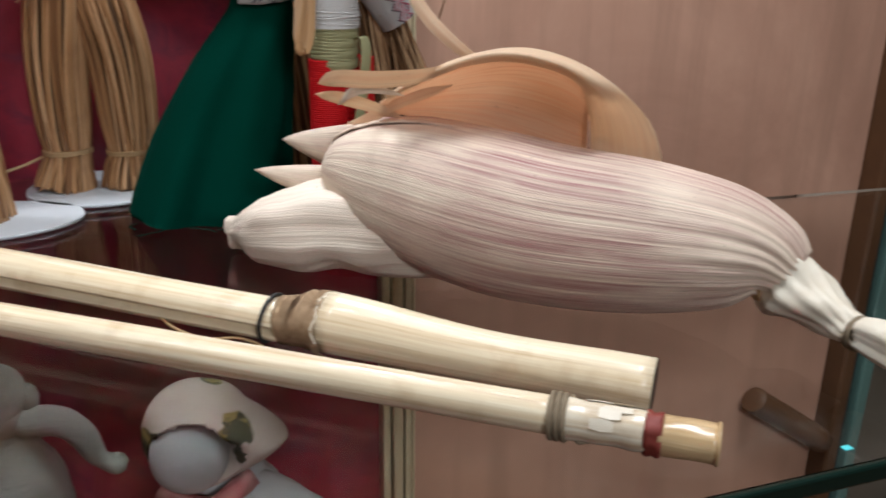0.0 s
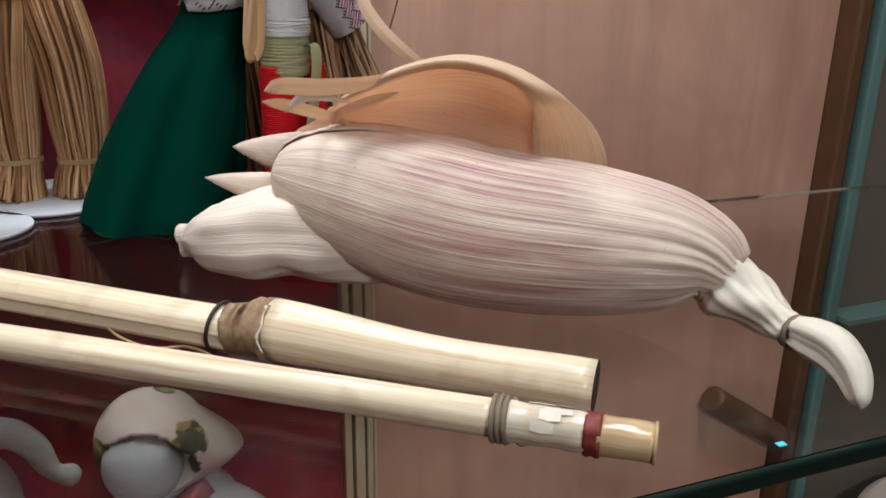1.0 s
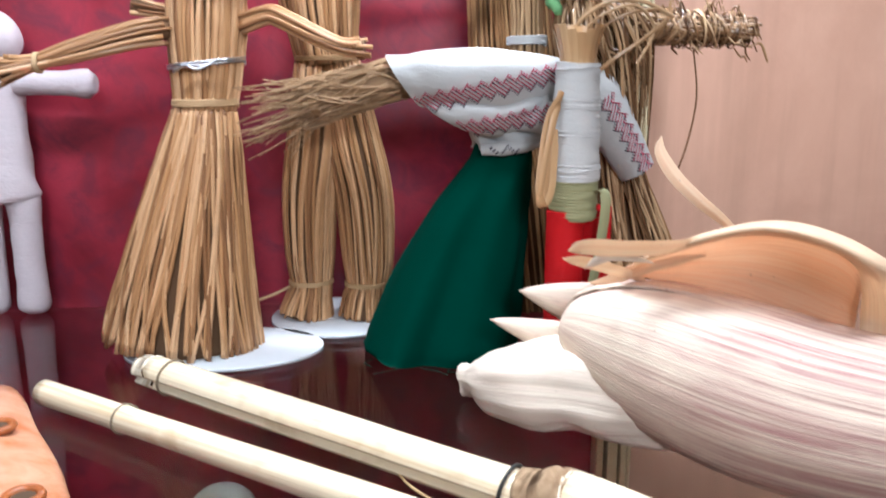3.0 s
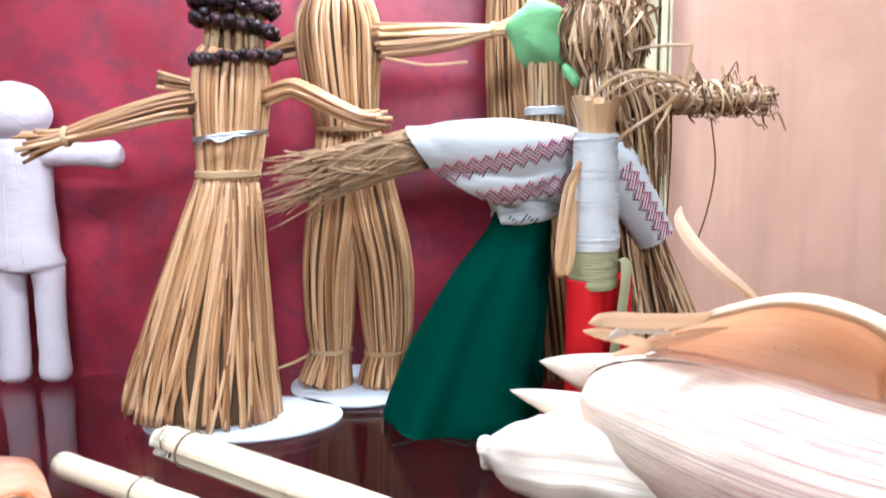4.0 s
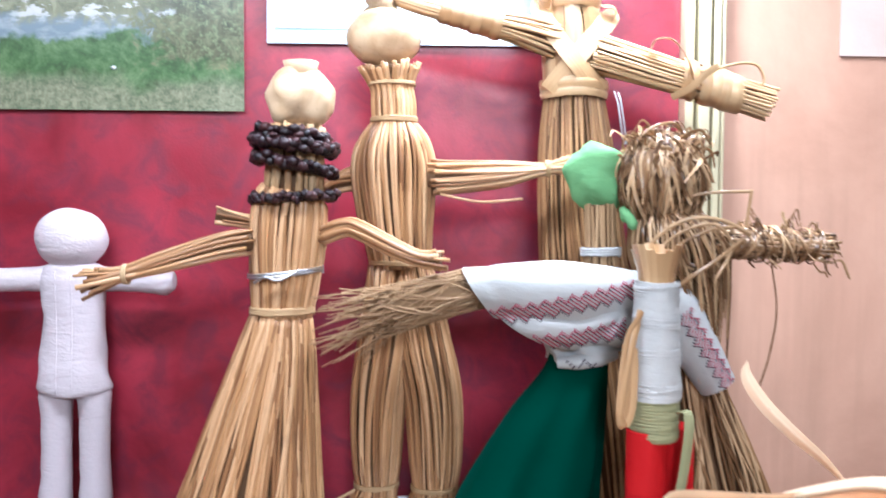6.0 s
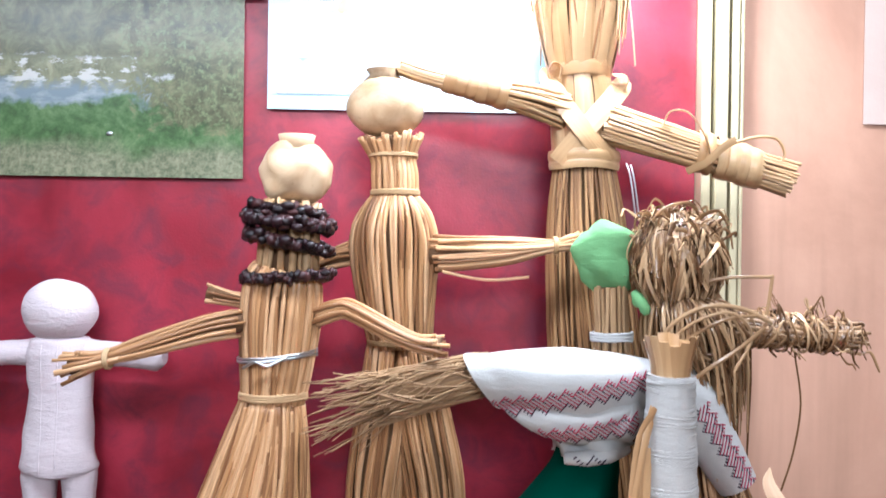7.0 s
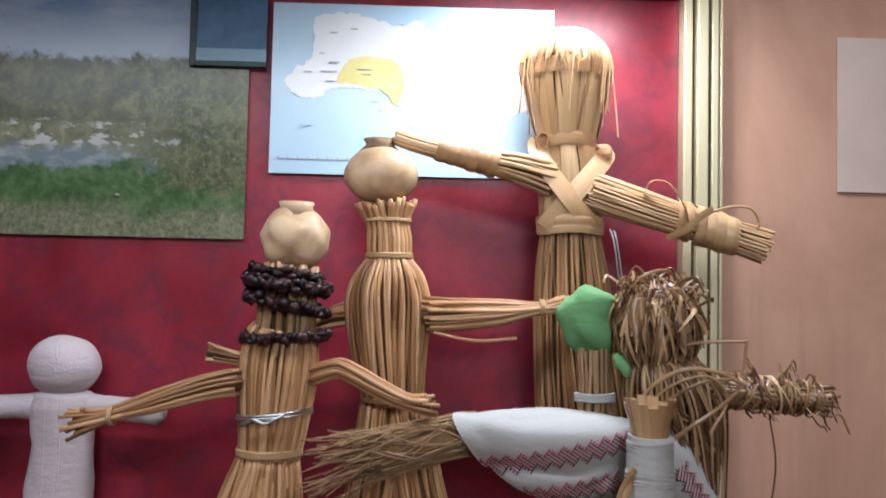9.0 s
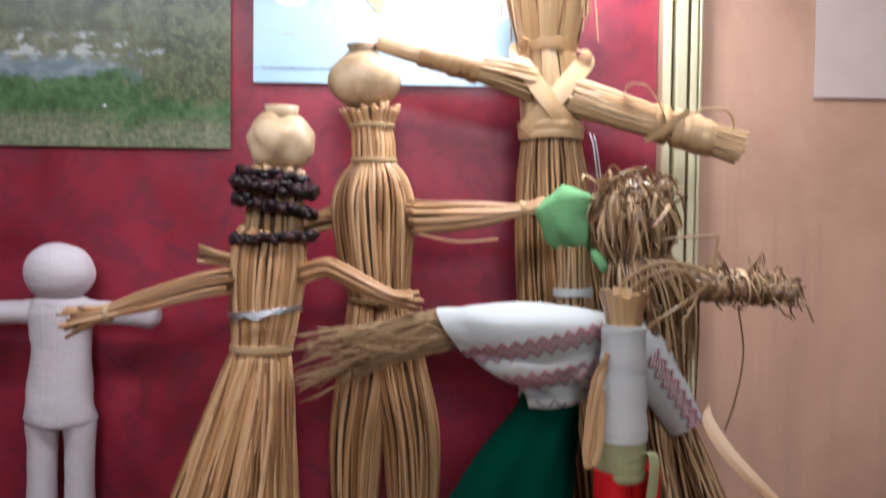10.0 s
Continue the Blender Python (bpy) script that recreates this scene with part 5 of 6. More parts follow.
def bamboo():
    th = thing("bamboo_cane", "split yellow bamboo cane with a dark node and cord", "cane")
    d = Vector((0.168 + 0.118, 0.192 - 0.432, 0)).normalized()
    e0, L = Vector((-0.118, 0.432, 0.0)), 0.3735
    rnd = random.Random(71)

    def run(s0, s1, n, rad, notch, rough=0.0):
        bm = fresh()
        pts, rr = [], []
        for i in range(n + 1):
            s = s0 + (s1 - s0) * i / n
            r = rad((s - s0) / (s1 - s0))
            pts.append(e0 + d * (s * L) + Vector((0, 0, r + 0.0003)))
            rr.append(r)
        shp = (lambda i, a: (0.60 if abs(a - (math.pi + 0.30)) < 0.20 else 0.985 if abs(a - (math.pi + 0.62)) < 0.12 else 1.0) + 0.006 * math.sin(7 * a + 0.3 * i)) if notch else (lambda i, a: 1 + 0.012 * math.sin(5 * a) + 0.01 * math.sin(2 * a + i * 0.2) + rough * noise.noise(Vector((math.cos(a) * 4, math.sin(a) * 4, i * 0.9))))
        tube(bm, pts, rr, 56, 0, True, shp, cap_mat=1)
        return bm
    part("stem", run(0.03, 0.625, 40, lambda f: 0.0088 + 0.0006 * math.sin(f * 5) * 0.3, True), [CANE, HOLLOW_SHADE], th)
    part("stem", run(0.675, 1.0, 24, lambda f: 0.0112 - 0.0022 * f + 0.0006 * math.cos(6 * f), False), [CANE, HOLLOW_SHADE], th)
    part("node", run(0.622, 0.682, 14, lambda f: 0.0094 + 0.0020 * max(0, math.sin(math.pi * (f * 1.5 - 0.5))) + 0.0006 * math.sin(f * 37), False, 0.07), [CANE_NODE, HOLLOW_SHADE], th, "rough brown node with frayed skin")
    part("stem_end", run(0.0, 0.036, 8, lambda f: 0.0074 + 0.0016 * f + 0.0006 * math.sin(f * 20), True), [CANE_PALE, HOLLOW_SHADE], th, "frayed pale end")
    side = Vector((-d.y, d.x, 0))
    for k in range(16):
        bm = fresh()
        a = rnd.uniform(0.3, 3.9)
        q = e0 + d * (L * rnd.uniform(0.669, 0.681)) + Vector((0, 0, 0.0110)) + (side * math.cos(a) + Vector((0, 0, math.sin(a)))) * 0.0112
        o = (side * math.cos(a + 1.57) + Vector((0, 0, math.sin(a + 1.57)))) * 0.005
        u = (side * math.cos(a) + Vector((0, 0, math.sin(a)))) * rnd.uniform(0.0004, 0.0016)
        strip(bm, smooth_path([q - o, q + d * rnd.uniform(-0.002, 0.002) + u, q + o], 4), rnd.uniform(0.0008, 0.0016), 0, d[:], 0.0003)
        part("skin_shred", bm, CANE_PALE if k % 3 == 0 else CANE_NODE, th)
    for s, r0, mt, rad in ((0.607, 0.0096, BLACK_CORD, 0.0008), (0.066, 0.0096, GREY_CORD, 0.0006)):
        bm = fresh()
        c = e0 + d * (s * L) + Vector((0, 0, 0.0093))
        side = Vector((-d.y, d.x, 0))
        tube(bm, [c + side * (r0 * math.cos(a)) + Vector((0, 0, r0 * math.sin(a))) + d * 0.0012 * math.sin(a) for a in [2 * math.pi * k / 30 for k in range(32)]], rad, 6, 0)
        part("cord", bm, mt, th)


bamboo()


def reed():
    th = thing("reed_cane", "thin pale reed cane with twine and red-brown band", "cane")
    e0, e1 = Vector((-0.1605, 0.4085, 0)), Vector((0.1700, 0.1600, 0))
    d, L = (e1 - e0).normalized(), (e1 - e0).length

    def run(s0, s1, n, rad, mats, wob=0.008):
        bm = fresh()
        pts, rr = [], []
        for i in range(n + 1):
            f = i / n
            r = rad(f)
            pts.append(e0 + d * (L * (s0 + (s1 - s0) * f)) + Vector((0, 0, 0.0070)))
            rr.append(r)
        tube(bm, pts, rr, 36, 0, True, lambda i, a: 1 + wob * math.sin(3 * a + 0.7 * i) + 0.5 * wob * math.sin(8 * a), cap_mat=1 if len(mats) > 1 else 0)
        return bm
    part("stem", run(0.0, 0.885, 60, lambda f: 0.0064 + 0.0005 * max(0, 1 - abs(f - 0.165) / 0.012) - 0.0002 * math.sin(f * 9), [CANE]), [CANE], th)
    part("peeled_length", run(0.885, 0.952, 14, lambda f: 0.0066 - 0.0003 * f + 0.0002 * math.sin(f * 17), [CANE_PALE], 0.02), [CANE_PALE], th, "whitish peeled length")
    part("band", run(0.948, 0.961, 4, lambda f: 0.0067 + 0.0004 * math.sin(f * 9), [RED_BAND], 0.07), [RED_BAND], th, "dark red-brown painted band")
    part("stem_end", run(0.958, 1.0, 10, lambda f: 0.0064 - 0.0002 * f, [CANE_TAN, HOLLOW_SHADE], 0.02), [CANE_TAN, HOLLOW_SHADE], th, "tan open stem end")
    bm = fresh()
    side = Vector((-d.y, d.x, 0))
    c = e0 + d * L + Vector((0, 0, 0.0070))
    ring0 = [c + side * (0.0063 * math.cos(a)) + Vector((0, 0, 0.0063 * math.sin(a))) - d * 0.0015 for a in [2 * math.pi * k / 24 for k in range(26)]]
    tube(bm, [p + d * 0.0016 for p in ring0], 0.0006, 6, 0)
    part("rim", bm, CANE_TAN, th)
    for s, n, rad, mt in ((0.877, 3, 0.0010, GREY_CORD), (0.147, 1, 0.0005, GREY_CORD)):
        bm = fresh()
        c = e0 + d * (L * s) + Vector((0, 0, 0.0070))
        rnd = random.Random(73)
        tube(bm, [c + side * ((0.0073 + 0.0004 * rnd.random()) * math.cos(a)) + Vector((0, 0, 0.0069 * math.sin(a))) + d * (0.0020 * a / 6.28) for a in [2 * math.pi * k / 24 for k in range(24 * n + 4)]], rad, 6, 0)
        if n > 1:
            tube(bm, [c + Vector((0.004, -0.006, -0.004)), c + Vector((0.006, -0.009, -0.0058)), c + Vector((0.010, -0.009, -0.0060))], 0.0009, 6, 0)
        part("twine", bm, mt, th)
    # torn white skin before the band
    rnd = random.Random(77)
    for k in range(8):
        bm = fresh()
        a = rnd.uniform(0.6, 3.2)
        u = side * math.cos(a) + Vector((0, 0, math.sin(a)))
        q0 = e0 + d * (L * rnd.uniform(0.902, 0.922)) + Vector((0, 0, 0.0070)) + u * 0.0066
        q1 = q0 + d * rnd.uniform(0.006, 0.011)
        strip(bm, [q0, q0.lerp(q1, 0.5) + u * rnd.uniform(0.0001, 0.0003), q1 + u * rnd.uniform(0.0, 0.0003)], rnd.uniform(0.0030, 0.0052), 0, (side * -math.sin(a) + Vector((0, 0, math.cos(a))))[:], 0.0002, 0.0, 0.25)
        part("peel_flake", bm, IVORY, th)
    return th


reed()
bm = fresh()
tube(bm, smooth_path([(0.007, 0.329, 0.0100), (0.012, 0.317, 0.0060), (0.017, 0.308, 0.0022), (0.025, 0.297, 0.0012), (0.032, 0.290, 0.0014), (0.035, 0.289, 0.0018), (0.042, 0.289, 0.0015), (0.048, 0.283, 0.0012), (0.052, 0.275, 0.0012)], 6), 0.00065, 6, 0)
ball(bm, (0.0340, 0.2893, 0.0016), 0.0014, 0.0014, 0.0011, 0, 1)
tagged(part("loose_thread", bm, TWINE), "loose pale twine lying between the canes", "thread")
bm = fresh()
box(bm, (0.2130, 0.1530, 0.0003), (0.2163, 0.1553, 0.0006))
tagged(part("sticker", bm, Mat("cyan_paper", 0.5).base((0.10, 0.62, 0.66)).m), "tiny cyan paper square stuck on the glass", "sticker")


def carved_piece():
    """Orange carved wooden piece with round holes."""
    th = thing("carved_wooden_piece", "glossy orange carved wooden piece with round holes", "carving")
    a, b = Vector((-0.190, 0.392, 0)), Vector((-0.042, 0.160, 0))
    d = (b - a).normalized()
    w = Vector((d.y, -d.x, 0))
    bm = fresh()
    pts = [a.lerp(b, i / 24) + w * 0.014 * math.sin(math.pi * i / 24) + Vector((0, 0, 0.0112)) for i in range(25)]
    tube(bm, pts, [0.016 + 0.014 * math.sin(math.pi * min(1, 0.12 + i / 26)) for i in range(25)], 28, 0, True, lambda i, q: 1 + 0.04 * math.sin(4 * q + i * 0.3) + 0.05 * noise.noise(Vector((math.cos(q) * 2, math.sin(q) * 2, i * 0.3))), flat=0.36)
    part("body", bm, plain("orange_varnished_wood", (0.42, 0.13, 0.045), (0.58, 0.32, 0.20), 45, 0.25, 0.6), th)
    for f in (0.25, 0.5, 0.75):
        bm = fresh()
        c = a.lerp(b, f) + w * 0.014 * math.sin(math.pi * f) + Vector((0, 0, 0.0215))
        tube(bm, [c + Vector((0.006 * math.cos(q), 0.006 * math.sin(q), 0)) - w * 0.012 for q in [2 * math.pi * k / 20 for k in range(22)]], 0.0018, 6, 0)
        # filled plug, its dark colour stands for the shade in the hole
        tube(bm, [c - w * 0.012 + Vector((0, 0, -0.003)), c - w * 0.012 + Vector((0, 0, 0.0003))], 0.0055, 16, 1)
        part("hole_rim", bm, [plain("dark_orange_rim", (0.25, 0.07, 0.02), (0.32, 0.10, 0.03), 60, 0.3), HOLLOW_SHADE], th)


carved_piece()


# ---- dolls on the lower shelf ----
def kerchief_doll():
    bm = fresh()
    c = Vector((0.021, 0.398, -0.103))
    ball(bm, c + Vector((-0.006, -0.0145, -0.004)), 0.0230, 0.0200, 0.0240, 0, 4)
    made = ball(bm, c + Vector((0.001, -0.001, 0.001)), 0.0330, 0.0300, 0.0345, 1, 5, 0.05, 40, 2)
    for vt in made:
        p = vt.co - c
        if p.x > 0.012 and p.z < 0.016:
            vt.co.x += 0.020 * max(0, 1 - abs(p.z + 0.006) / 0.022) * min(1, (p.x - 0.012) / 0.012)
        e = ((p.x + 0.006) / 0.0228) ** 2 + ((p.z + 0.004) / 0.0242) ** 2
        if p.y < -0.006 and e < 1:
            vt.co.y = c.y + 0.002
    tube(bm, smooth_path([c + Vector((-0.024, -0.018, -0.022)), c + Vector((-0.008, -0.027, -0.0315)), c + Vector((0.010, -0.026, -0.033)), c + Vector((0.028, -0.014, -0.026))], 5), 0.0065, 12, 2, True, lambda i, a: 1 + 0.2 * math.sin(3 * a + i))
    tube(bm, smooth_path([c + Vector((0.004, 0.004, -0.026)), c + Vector((0.010, 0.006, -0.050)), c + Vector((0.012, 0.006, -0.110)), c + Vector((0.012, 0.006, -0.2215))], 6), [0.020] * 3 + [0.030] * 2 + [0.036] * 3 + [0.040] * 4 + [0.046] * 7, 32, 3, True, lambda i, a: 1 + 0.05 * math.sin(7 * a))
    tube(bm, smooth_path([c + Vector((0.026, -0.004, -0.046)), c + Vector((0.048, -0.010, -0.052)), c + Vector((0.070, -0.016, -0.066))], 5), [0.016, 0.017, 0.017, 0.016, 0.015, 0.014, 0.013, 0.012, 0.012, 0.012, 0.010], 18, 3)
    pin = c + Vector((0.040, 0, -0.032))
    for vt in bm.verts:
        k = 0.10 * max(0.0, min(1.0, (vt.co.z + 0.19) / 0.03))
        vt.co = vt.co.lerp(pin, k)
    m = Mat("flowered_kerchief", 0.85)
    v = m.coords("Object")
    n1, n2 = m.noise(v, 30, 4, 0.6, 1.4), m.noise(v, 55, 3, 0.5, 0.8)
    col = m.mix((0.58, 0.49, 0.42), (0.52, 0.40, 0.33), m.ramp(n1, [(0.40, (0, 0, 0)), (0.62, (1, 1, 1))]))
    for spot, reach in (((0.019, -0.022, 0.010), 0.0115), ((0.024, -0.014, -0.004), 0.0105), ((-0.029, -0.012, 0.004), 0.0105), ((0.010, 0.004, 0.034), 0.008)):
        d = m.t.nodes.new("ShaderNodeVectorMath")
        d.operation = "DISTANCE"
        m.link(v, d.inputs[0])
        d.inputs[1].default_value = (c + Vector(spot)).lerp(pin, 0.10)
        edge = m.math("ADD", d.outputs["Value"], m.math("MULTIPLY", m.math("SUBTRACT", n2, 0.5), 0.016))
        near = m.ramp(m.math("DIVIDE", edge, reach), [(0.88, (1, 1, 1)), (1.0, (0, 0, 0))])
        col = m.mix(col, m.mix((0.055, 0.055, 0.02), (0.30, 0.22, 0.06), m.ramp(n1, [(0.50, (0, 0, 0)), (0.56, (1, 1, 1))])), near)
    m.base(col)
    red = plain("red_patterned_scarf", (0.30, 0.05, 0.06), (0.42, 0.20, 0.18), 90, 0.85)
    ob = part("kerchief_doll", bm, [WHITE_CLOTH, m.m, red, WHITE_CLOTH])
    return tagged(ob, "white cloth doll in a cream kerchief with dark flowers", "doll", "dolls on the lower shelf")


def grey_doll():
    bm = fresh()
    c = Vector((-0.082, 0.452, -0.091))
    ball(bm, c + Vector((-0.003, 0, -0.003)), 0.0210, 0.020, 0.0185, 0, 4, 0.06, 50, 1)
    ball(bm, c + Vector((0.003, 0, -0.016)), 0.0155, 0.015, 0.014, 0, 3, 0.06, 60)
    ball(bm, c + Vector((0.0175, 0.0, -0.007)), 0.006, 0.008, 0.009, 0, 2, 0.1, 90)
    tube(bm, smooth_path([c + Vector((0.002, 0, -0.022)), c + Vector((0.002, 0, -0.040)), c + Vector((0.003, 0, -0.065)), c + Vector((0.003, 0, -0.100)), c + Vector((0.003, 0, -0.2335))], 5),
         [0.011, 0.012, 0.0135, 0.016, 0.018, 0.0205, 0.0225, 0.0245, 0.026, 0.028] + [0.030] * 11, 26, 0, True, lambda i, a: 1 + 0.03 * math.sin(5 * a + i))
    tube(bm, smooth_path([c + Vector((0.012, -0.004, -0.020)), c + Vector((0.032, -0.008, -0.020)), c + Vector((0.044, -0.010, -0.030)), c + Vector((0.052, -0.012, -0.046)), c + Vector((0.066, -0.014, -0.052))], 5),
         [0.0085, 0.0088, 0.009, 0.009, 0.0088, 0.0086, 0.0085, 0.0083, 0.008, 0.008, 0.0078, 0.0076, 0.0072, 0.0066, 0.006, 0.0052, 0.005, 0.0058, 0.0066, 0.006, 0.003], 18, 0)
    tube(bm, smooth_path([c + Vector((-0.012, -0.006, -0.024)), c + Vector((-0.026, -0.010, -0.016)), c + Vector((-0.038, -0.014, -0.034)), c + Vector((-0.046, -0.016, -0.052))], 5),
         [0.006, 0.007, 0.0075, 0.0078, 0.008, 0.008, 0.008, 0.008, 0.0078, 0.0076, 0.0074, 0.0072, 0.007, 0.0068, 0.006, 0.004], 16, 0)
    ob = part("stuffed_doll", bm, PLASTER)
    return tagged(ob, "grey-white stuffed doll with bent arms and no clothes", "doll", "dolls on the lower shelf")


kerchief_doll()
grey_doll()


# ---- pictures on the panel ----
def photo_mat():
    """A printed river landscape: cloudy sky, tree line, stony river bed, water, green bank and pale grass, with bushes at one side."""
    m = Mat("printed_landscape", 0.3, spec=0.5)
    c = m.node("ShaderNodeTexCoord")
    sep = m.node("ShaderNodeSeparateXYZ")
    v = c.outputs["Object"]
    m.link(v, sep.inputs[0])
    x, z = sep.outputs["X"], sep.outputs["Z"]
    big, fine = m.noise(v, 20, 5, 0.62), m.noise(v, 240, 4, 0.7)
    clump, stone = m.noise(v, 62, 6, 0.72, 0.6), m.noise(m.coords("Object", (55, 1, 130)), 1.0, 4, 0.6)

    def step(val, lo, hi):
        return m.ramp(m.math("MULTIPLY", val, 4.0), [(4 * lo, (0, 0, 0)), (4 * hi, (1, 1, 1))])

    def shake(amount, n):
        return m.math("ADD", z, m.math("MULTIPLY", m.math("SUBTRACT", n, 0.5), amount))
    sky = m.mix(m.ramp(m.noise(m.coords("Object", (13, 1, 40)), 1.0, 5), [(0.38, (0.17, 0.25, 0.40)), (0.66, (0.44, 0.49, 0.56))]), (0.40, 0.47, 0.56), step(m.math("SUBTRACT", 0.165, z), 0.0, 0.03))
    trees = m.ramp(clump, [(0.34, (0.030, 0.034, 0.018)), (0.50, (0.085, 0.090, 0.045)), (0.66, (0.17, 0.165, 0.085))])
    bed = m.mix(m.ramp(clump, [(0.40, (0.11, 0.11, 0.06)), (0.62, (0.25, 0.25, 0.15))]), (0.46, 0.45, 0.43), m.ramp(stone, [(0.53, (0, 0, 0)), (0.58, (1, 1, 1))]))
    water = m.mix((0.16, 0.20, 0.23), (0.30, 0.33, 0.35), m.ramp(stone, [(0.45, (0, 0, 0)), (0.65, (1, 1, 1))]))
    bank = m.ramp(m.mix(clump, fine, 0.35), [(0.38, (0.035, 0.065, 0.022)), (0.50, (0.060, 0.120, 0.042)), (0.64, (0.13, 0.20, 0.085))])
    grass = m.ramp(m.mix(fine, clump, 0.3), [(0.38, (0.08, 0.095, 0.05)), (0.62, (0.26, 0.26, 0.17))])
    col = m.mix(grass, bank, step(shake(0.045, big), 0.016, 0.028))
    col = m.mix(col, water, step(shake(0.055, big), 0.048, 0.052))
    col = m.mix(col, bed, step(shake(0.035, clump), 0.058, 0.066))
    col = m.mix(col, trees, step(shake(0.020, clump), 0.078, 0.082))
    bush = m.math("ADD", m.math("ADD", m.math("MULTIPLY", x, 0.9), m.math("MULTIPLY", m.math("SUBTRACT", clump, 0.5), 0.16)), m.math("MULTIPLY", m.math("SUBTRACT", z, 0.06), 0.35))
    col = m.mix(col, m.mix(trees, (0.16, 0.19, 0.09), m.ramp(fine, [(0.50, (0, 0, 0)), (0.64, (1, 1, 1))])), m.math("MULTIPLY", step(bush, 0.070, 0.085), step(shake(0.04, clump), 0.030, 0.036)))
    line = m.math("ADD", shake(0.055, m.mix(big, clump, 0.45)), m.math("MULTIPLY", x, -0.05))
    return m.base(m.mix(col, sky, step(line, 0.124, 0.129))).m


photo = thing("landscape_photo", "colour print of a stony river with trees, pinned on the panel", "photo", at=(-0.28, 0.5965, 0.272))
bm = fresh()
box(bm, (-0.151, -0.0003, 0.0), (0.151, 0.0003, 0.205))
part("print", bm, photo_mat(), photo)
for x in (-0.062, 0.062):
    bm = fresh()
    ball(bm, (x, -0.001, 0.029), 0.0022, 0.0010, 0.0014, 0, 2)
    part("pin", bm, WIRE, photo, "shiny pin head")

mapo = thing("printed_map", "printed map with pale blue sea, white land and a yellow region", "map", at=(-0.0125, 0.5965, 0.3195))
bm = fresh()
box(bm, (-0.1005, -0.0003, 0.0), (0.1005, 0.0003, 0.1225))
part("sheet", bm, plain("map_sea_print", (0.42, 0.60, 0.74), (0.48, 0.65, 0.78), 20, 0.3, 0.8, 0.05), mapo)


def outline(points, depth, seed, wob):
    rnd = random.Random(seed)
    bm = fresh()
    pts = []
    for p in smooth_path([*points, points[0]], 8)[:-1]:
        pts.append((p[0] + rnd.uniform(-wob, wob), -depth, p[1] + rnd.uniform(-wob, wob)))
    top = [bm.verts.new(p) for p in pts]
    bot = [bm.verts.new((p[0], -depth + 0.0003, p[2])) for p in pts]
    bm.faces.new(top)
    for i in range(len(pts)):
        j = (i + 1) % len(pts)
        bm.faces.new((top[i], bot[i], bot[j], top[j]))
    bmesh.ops.recalc_face_normals(bm, faces=bm.faces)
    bmesh.ops.triangulate(bm, faces=[f for f in bm.faces if len(f.verts) > 4])
    return bm


WHITE_PRINT = plain("map_land_print", (0.74, 0.76, 0.78), (0.80, 0.81, 0.82), 40, 0.3, 0.8, 0.05)
part("land_area", outline([(-0.092, 0.066), (-0.083, 0.076), (-0.072, 0.085), (-0.070, 0.112), (-0.050, 0.116), (-0.030, 0.112), (-0.010, 0.108), (0.004, 0.112), (0.012, 0.104), (0.030, 0.110), (0.055, 0.112), (0.085, 0.113), (0.092, 0.085), (0.088, 0.055), (0.060, 0.040),
                                (0.035, 0.034), (0.010, 0.030), (-0.004, 0.038), (-0.010, 0.050), (-0.018, 0.058), (-0.035, 0.061), (-0.055, 0.062), (-0.070, 0.054), (-0.085, 0.058)], 0.0008, 5, 0.0012), WHITE_PRINT, mapo)
part("region", outline([(-0.055, 0.066), (-0.044, 0.083), (-0.020, 0.084), (-0.008, 0.076), (-0.006, 0.062), (-0.012, 0.050), (-0.020, 0.060), (-0.036, 0.064)], 0.0013, 6, 0.0008), plain("yellow_print", (0.74, 0.64, 0.22), (0.78, 0.70, 0.32), 50, 0.4), mapo, "yellow region")
INK = Mat("dark_print", 0.6).base((0.34, 0.36, 0.40)).m
rnd = random.Random(81)
for x, z, w in ((-0.060, 0.101, 0.009), (-0.045, 0.104, 0.008), (-0.067, 0.086, 0.006), (-0.060, 0.0795, 0.012), (-0.066, 0.073, 0.020), (-0.062, 0.066, 0.012), (-0.040, 0.075, 0.018), (-0.036, 0.0715, 0.010), (-0.078, 0.0725, 0.010),
                (0.010, 0.100, 0.008), (-0.012, 0.108, 0.007), (-0.030, 0.052, 0.012), (-0.026, 0.046, 0.010), (-0.080, 0.034, 0.014)):
    bm = fresh()
    box(bm, (x, -0.0019, z), (x + w * 0.6, -0.0015, z + 0.0006))
    part("printed_bar", bm, INK, mapo)
bm = fresh()
box(bm, (-0.094, -0.0010, 0.0100), (-0.045, -0.0006, 0.0106))
for k in range(8):
    box(bm, (-0.0945 + k * 0.007, -0.0011, 0.0106), (-0.0938 + k * 0.007, -0.0006, 0.0122))
part("scale_bar", bm, INK, mapo)

# Thin solid sheet that imitates a paper's reflection in the panel by colour.
paper = thing("paper_reflection", "flat whitish sheet standing in for a reflection in the pink panel", "paper", at=(0.353, 0.6008, 0.3165))
bm = fresh()
box(bm, (-0.057, -0.0004, 0.0), (0.057, 0.0004, 0.1135))
part("sheet", bm, plain("grey_white_reflection", (0.47, 0.36, 0.31), (0.55, 0.43, 0.38), 18, 0.5), paper)

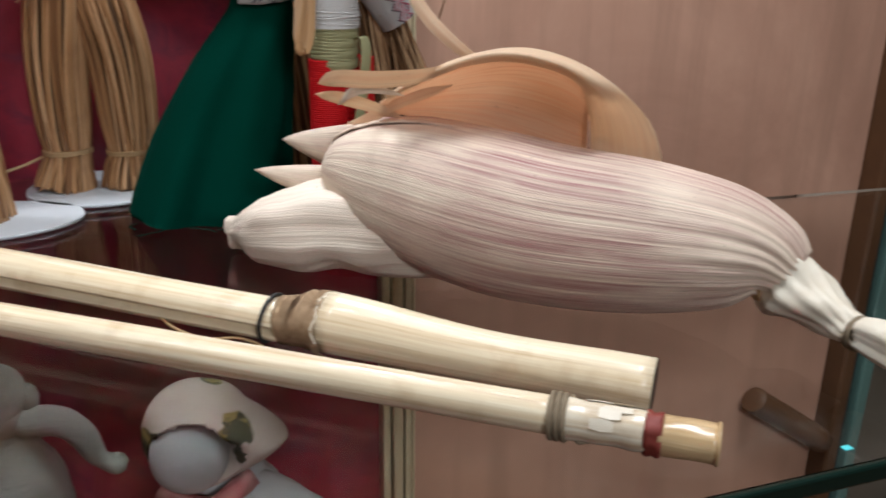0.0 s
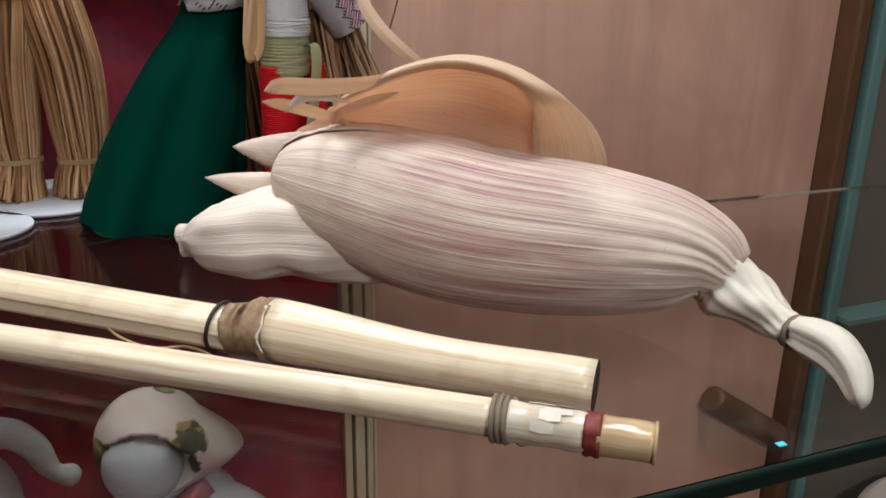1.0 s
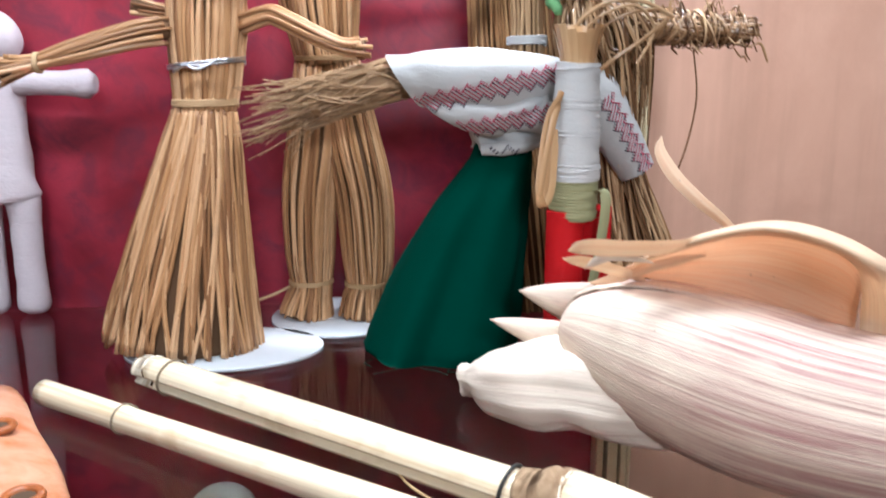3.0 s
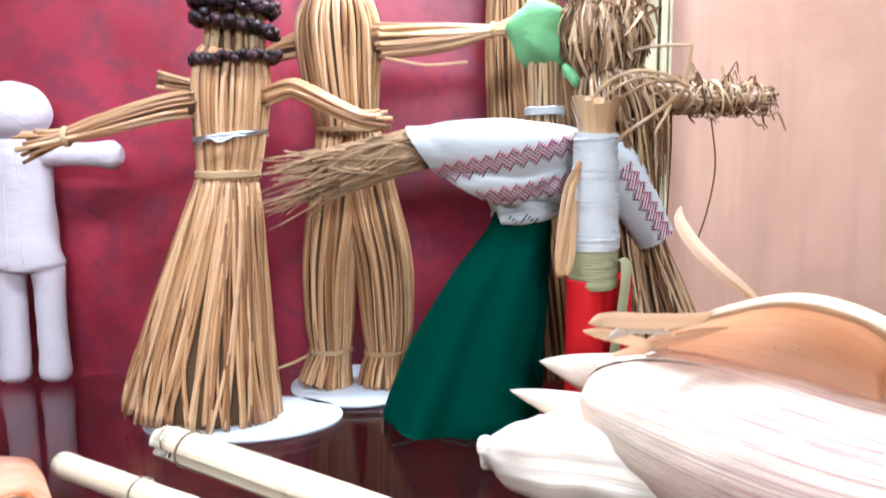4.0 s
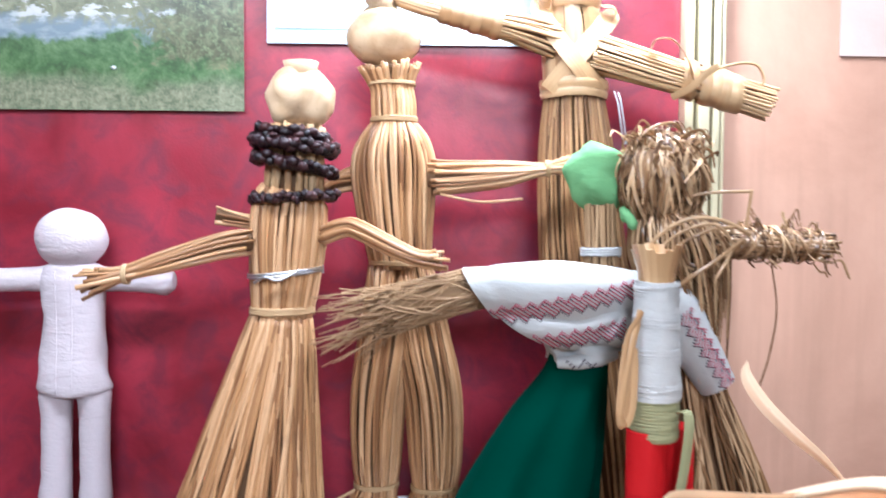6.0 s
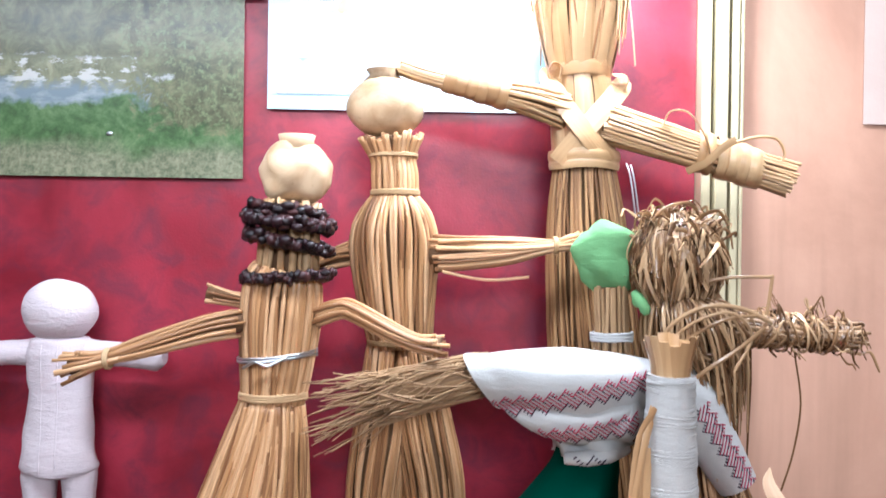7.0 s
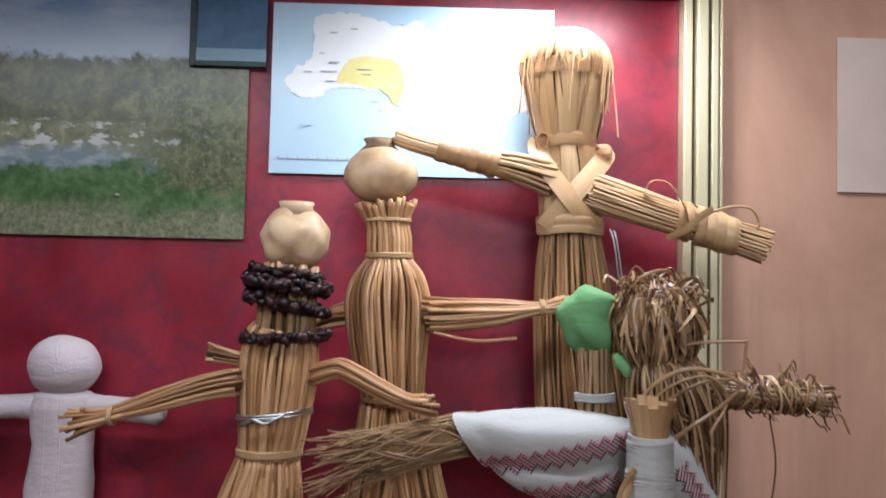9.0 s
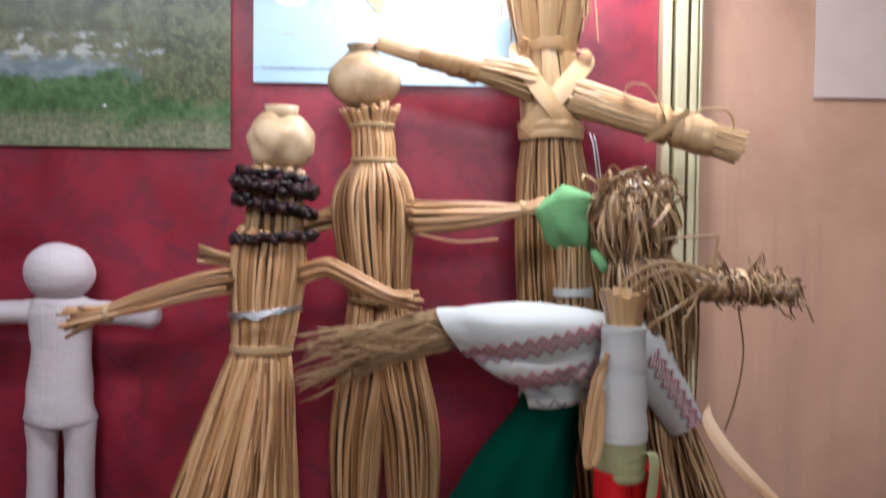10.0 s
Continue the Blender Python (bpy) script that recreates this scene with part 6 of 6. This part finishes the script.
# Flat opaque pieces in place of a blue picture's reflection in the glass.
card = thing("blue_picture_reflection", "flat pieces standing in for the reflection of a dark blue picture", "picture", at=(-0.1430, 0.5940, 0.3935))
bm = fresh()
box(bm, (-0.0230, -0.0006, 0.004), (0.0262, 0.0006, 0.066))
part("sheet", bm, plain("dark_blue_reflection", (0.035, 0.085, 0.17), (0.06, 0.14, 0.24), 60, 0.35), card)
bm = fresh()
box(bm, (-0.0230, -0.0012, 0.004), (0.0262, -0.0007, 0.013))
part("pale_reflection_strip", bm, plain("pale_blue_strip", (0.16, 0.26, 0.34), (0.20, 0.30, 0.38), 60, 0.35), card, "paler blue strip")
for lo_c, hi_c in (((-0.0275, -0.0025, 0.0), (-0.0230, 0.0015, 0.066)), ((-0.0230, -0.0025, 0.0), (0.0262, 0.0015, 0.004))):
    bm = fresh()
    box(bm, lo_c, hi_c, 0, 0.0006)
    part("reflected_frame_bar", bm, plain("reflected_frame_green", (0.012, 0.030, 0.030), (0.02, 0.045, 0.045), 80, 0.4), card)

# ---- wall end beside the cabinet ----
slab("wooden_post", (0.676, 0.578, -1.25), (0.692, 0.622, 1.6), WOOD, "brown varnished wooden post at the end of the panel", "post", bevel=0.003)
slab("dark_strip", (0.6925, 0.584, -1.25), (0.699, 0.620, 1.6), DARK_WOOD, "dark gap strip beside the post", "trim", bevel=0.001)
slab("glass_panel_edge", (0.7000, 0.574, -1.25), (0.714, 0.620, 1.6), GLASS_TEAL, "teal edge of an upright glass panel", "glass", bevel=0.002)
slab("side_board", (0.7150, 0.592, -1.25), (1.4, 0.622, 1.6), plain("dull_brown_board", (0.10, 0.085, 0.065), (0.15, 0.125, 0.095), 6, 0.35), "dull brown board behind the glass panel", "board")
slab("narrow_glass_shelf", (0.7155, 0.560, -0.212), (1.0, 0.591, -0.205), GLASS_TEAL, "narrow green glass shelf on the brown board", "shelf", bevel=0.001)
bm = fresh()
tube(bm, smooth_path([(0.573, 0.588, -0.283), (0.580, 0.588, -0.288), (0.625, 0.588, -0.318), (0.675, 0.588, -0.352)], 5), [0.008, 0.0125, 0.0135, 0.0138] + [0.0138] * 12, 22, 0)
tagged(part("wooden_peg", bm, WOOD), "brown rounded wooden peg jutting from the post", "peg")
stand = thing("draped_stand", "stand draped in red cloth with white lace on top", "stand", at=(0.86, 0.50, -1.25))
bm = fresh()
tube(bm, [(0, 0, 0.0), (0, 0, 0.45), (0, 0, 0.80), (0, 0, 0.815)], [0.125, 0.118, 0.112, 0.100], 48, 0, True, lambda i, a: 1 + 0.03 * math.sin(9 * a) * (1 if i < 2 else 0.3))
for vt in bm.verts:
    vt.co.y *= 0.7
part("drape", bm, RED_CLOTH, stand)
bm = fresh()
tube(bm, [(0, 0, 0.785), (0, 0, 0.812), (0, 0, 0.819)], [0.119, 0.113, 0.10], 60, 0, True, lambda i, a: 1 + (0.06 * math.sin(14 * a) if i == 0 else 0))
for vt in bm.verts:
    vt.co.y *= 0.72
part("lace", bm, LINEN, stand, "white lace edge")
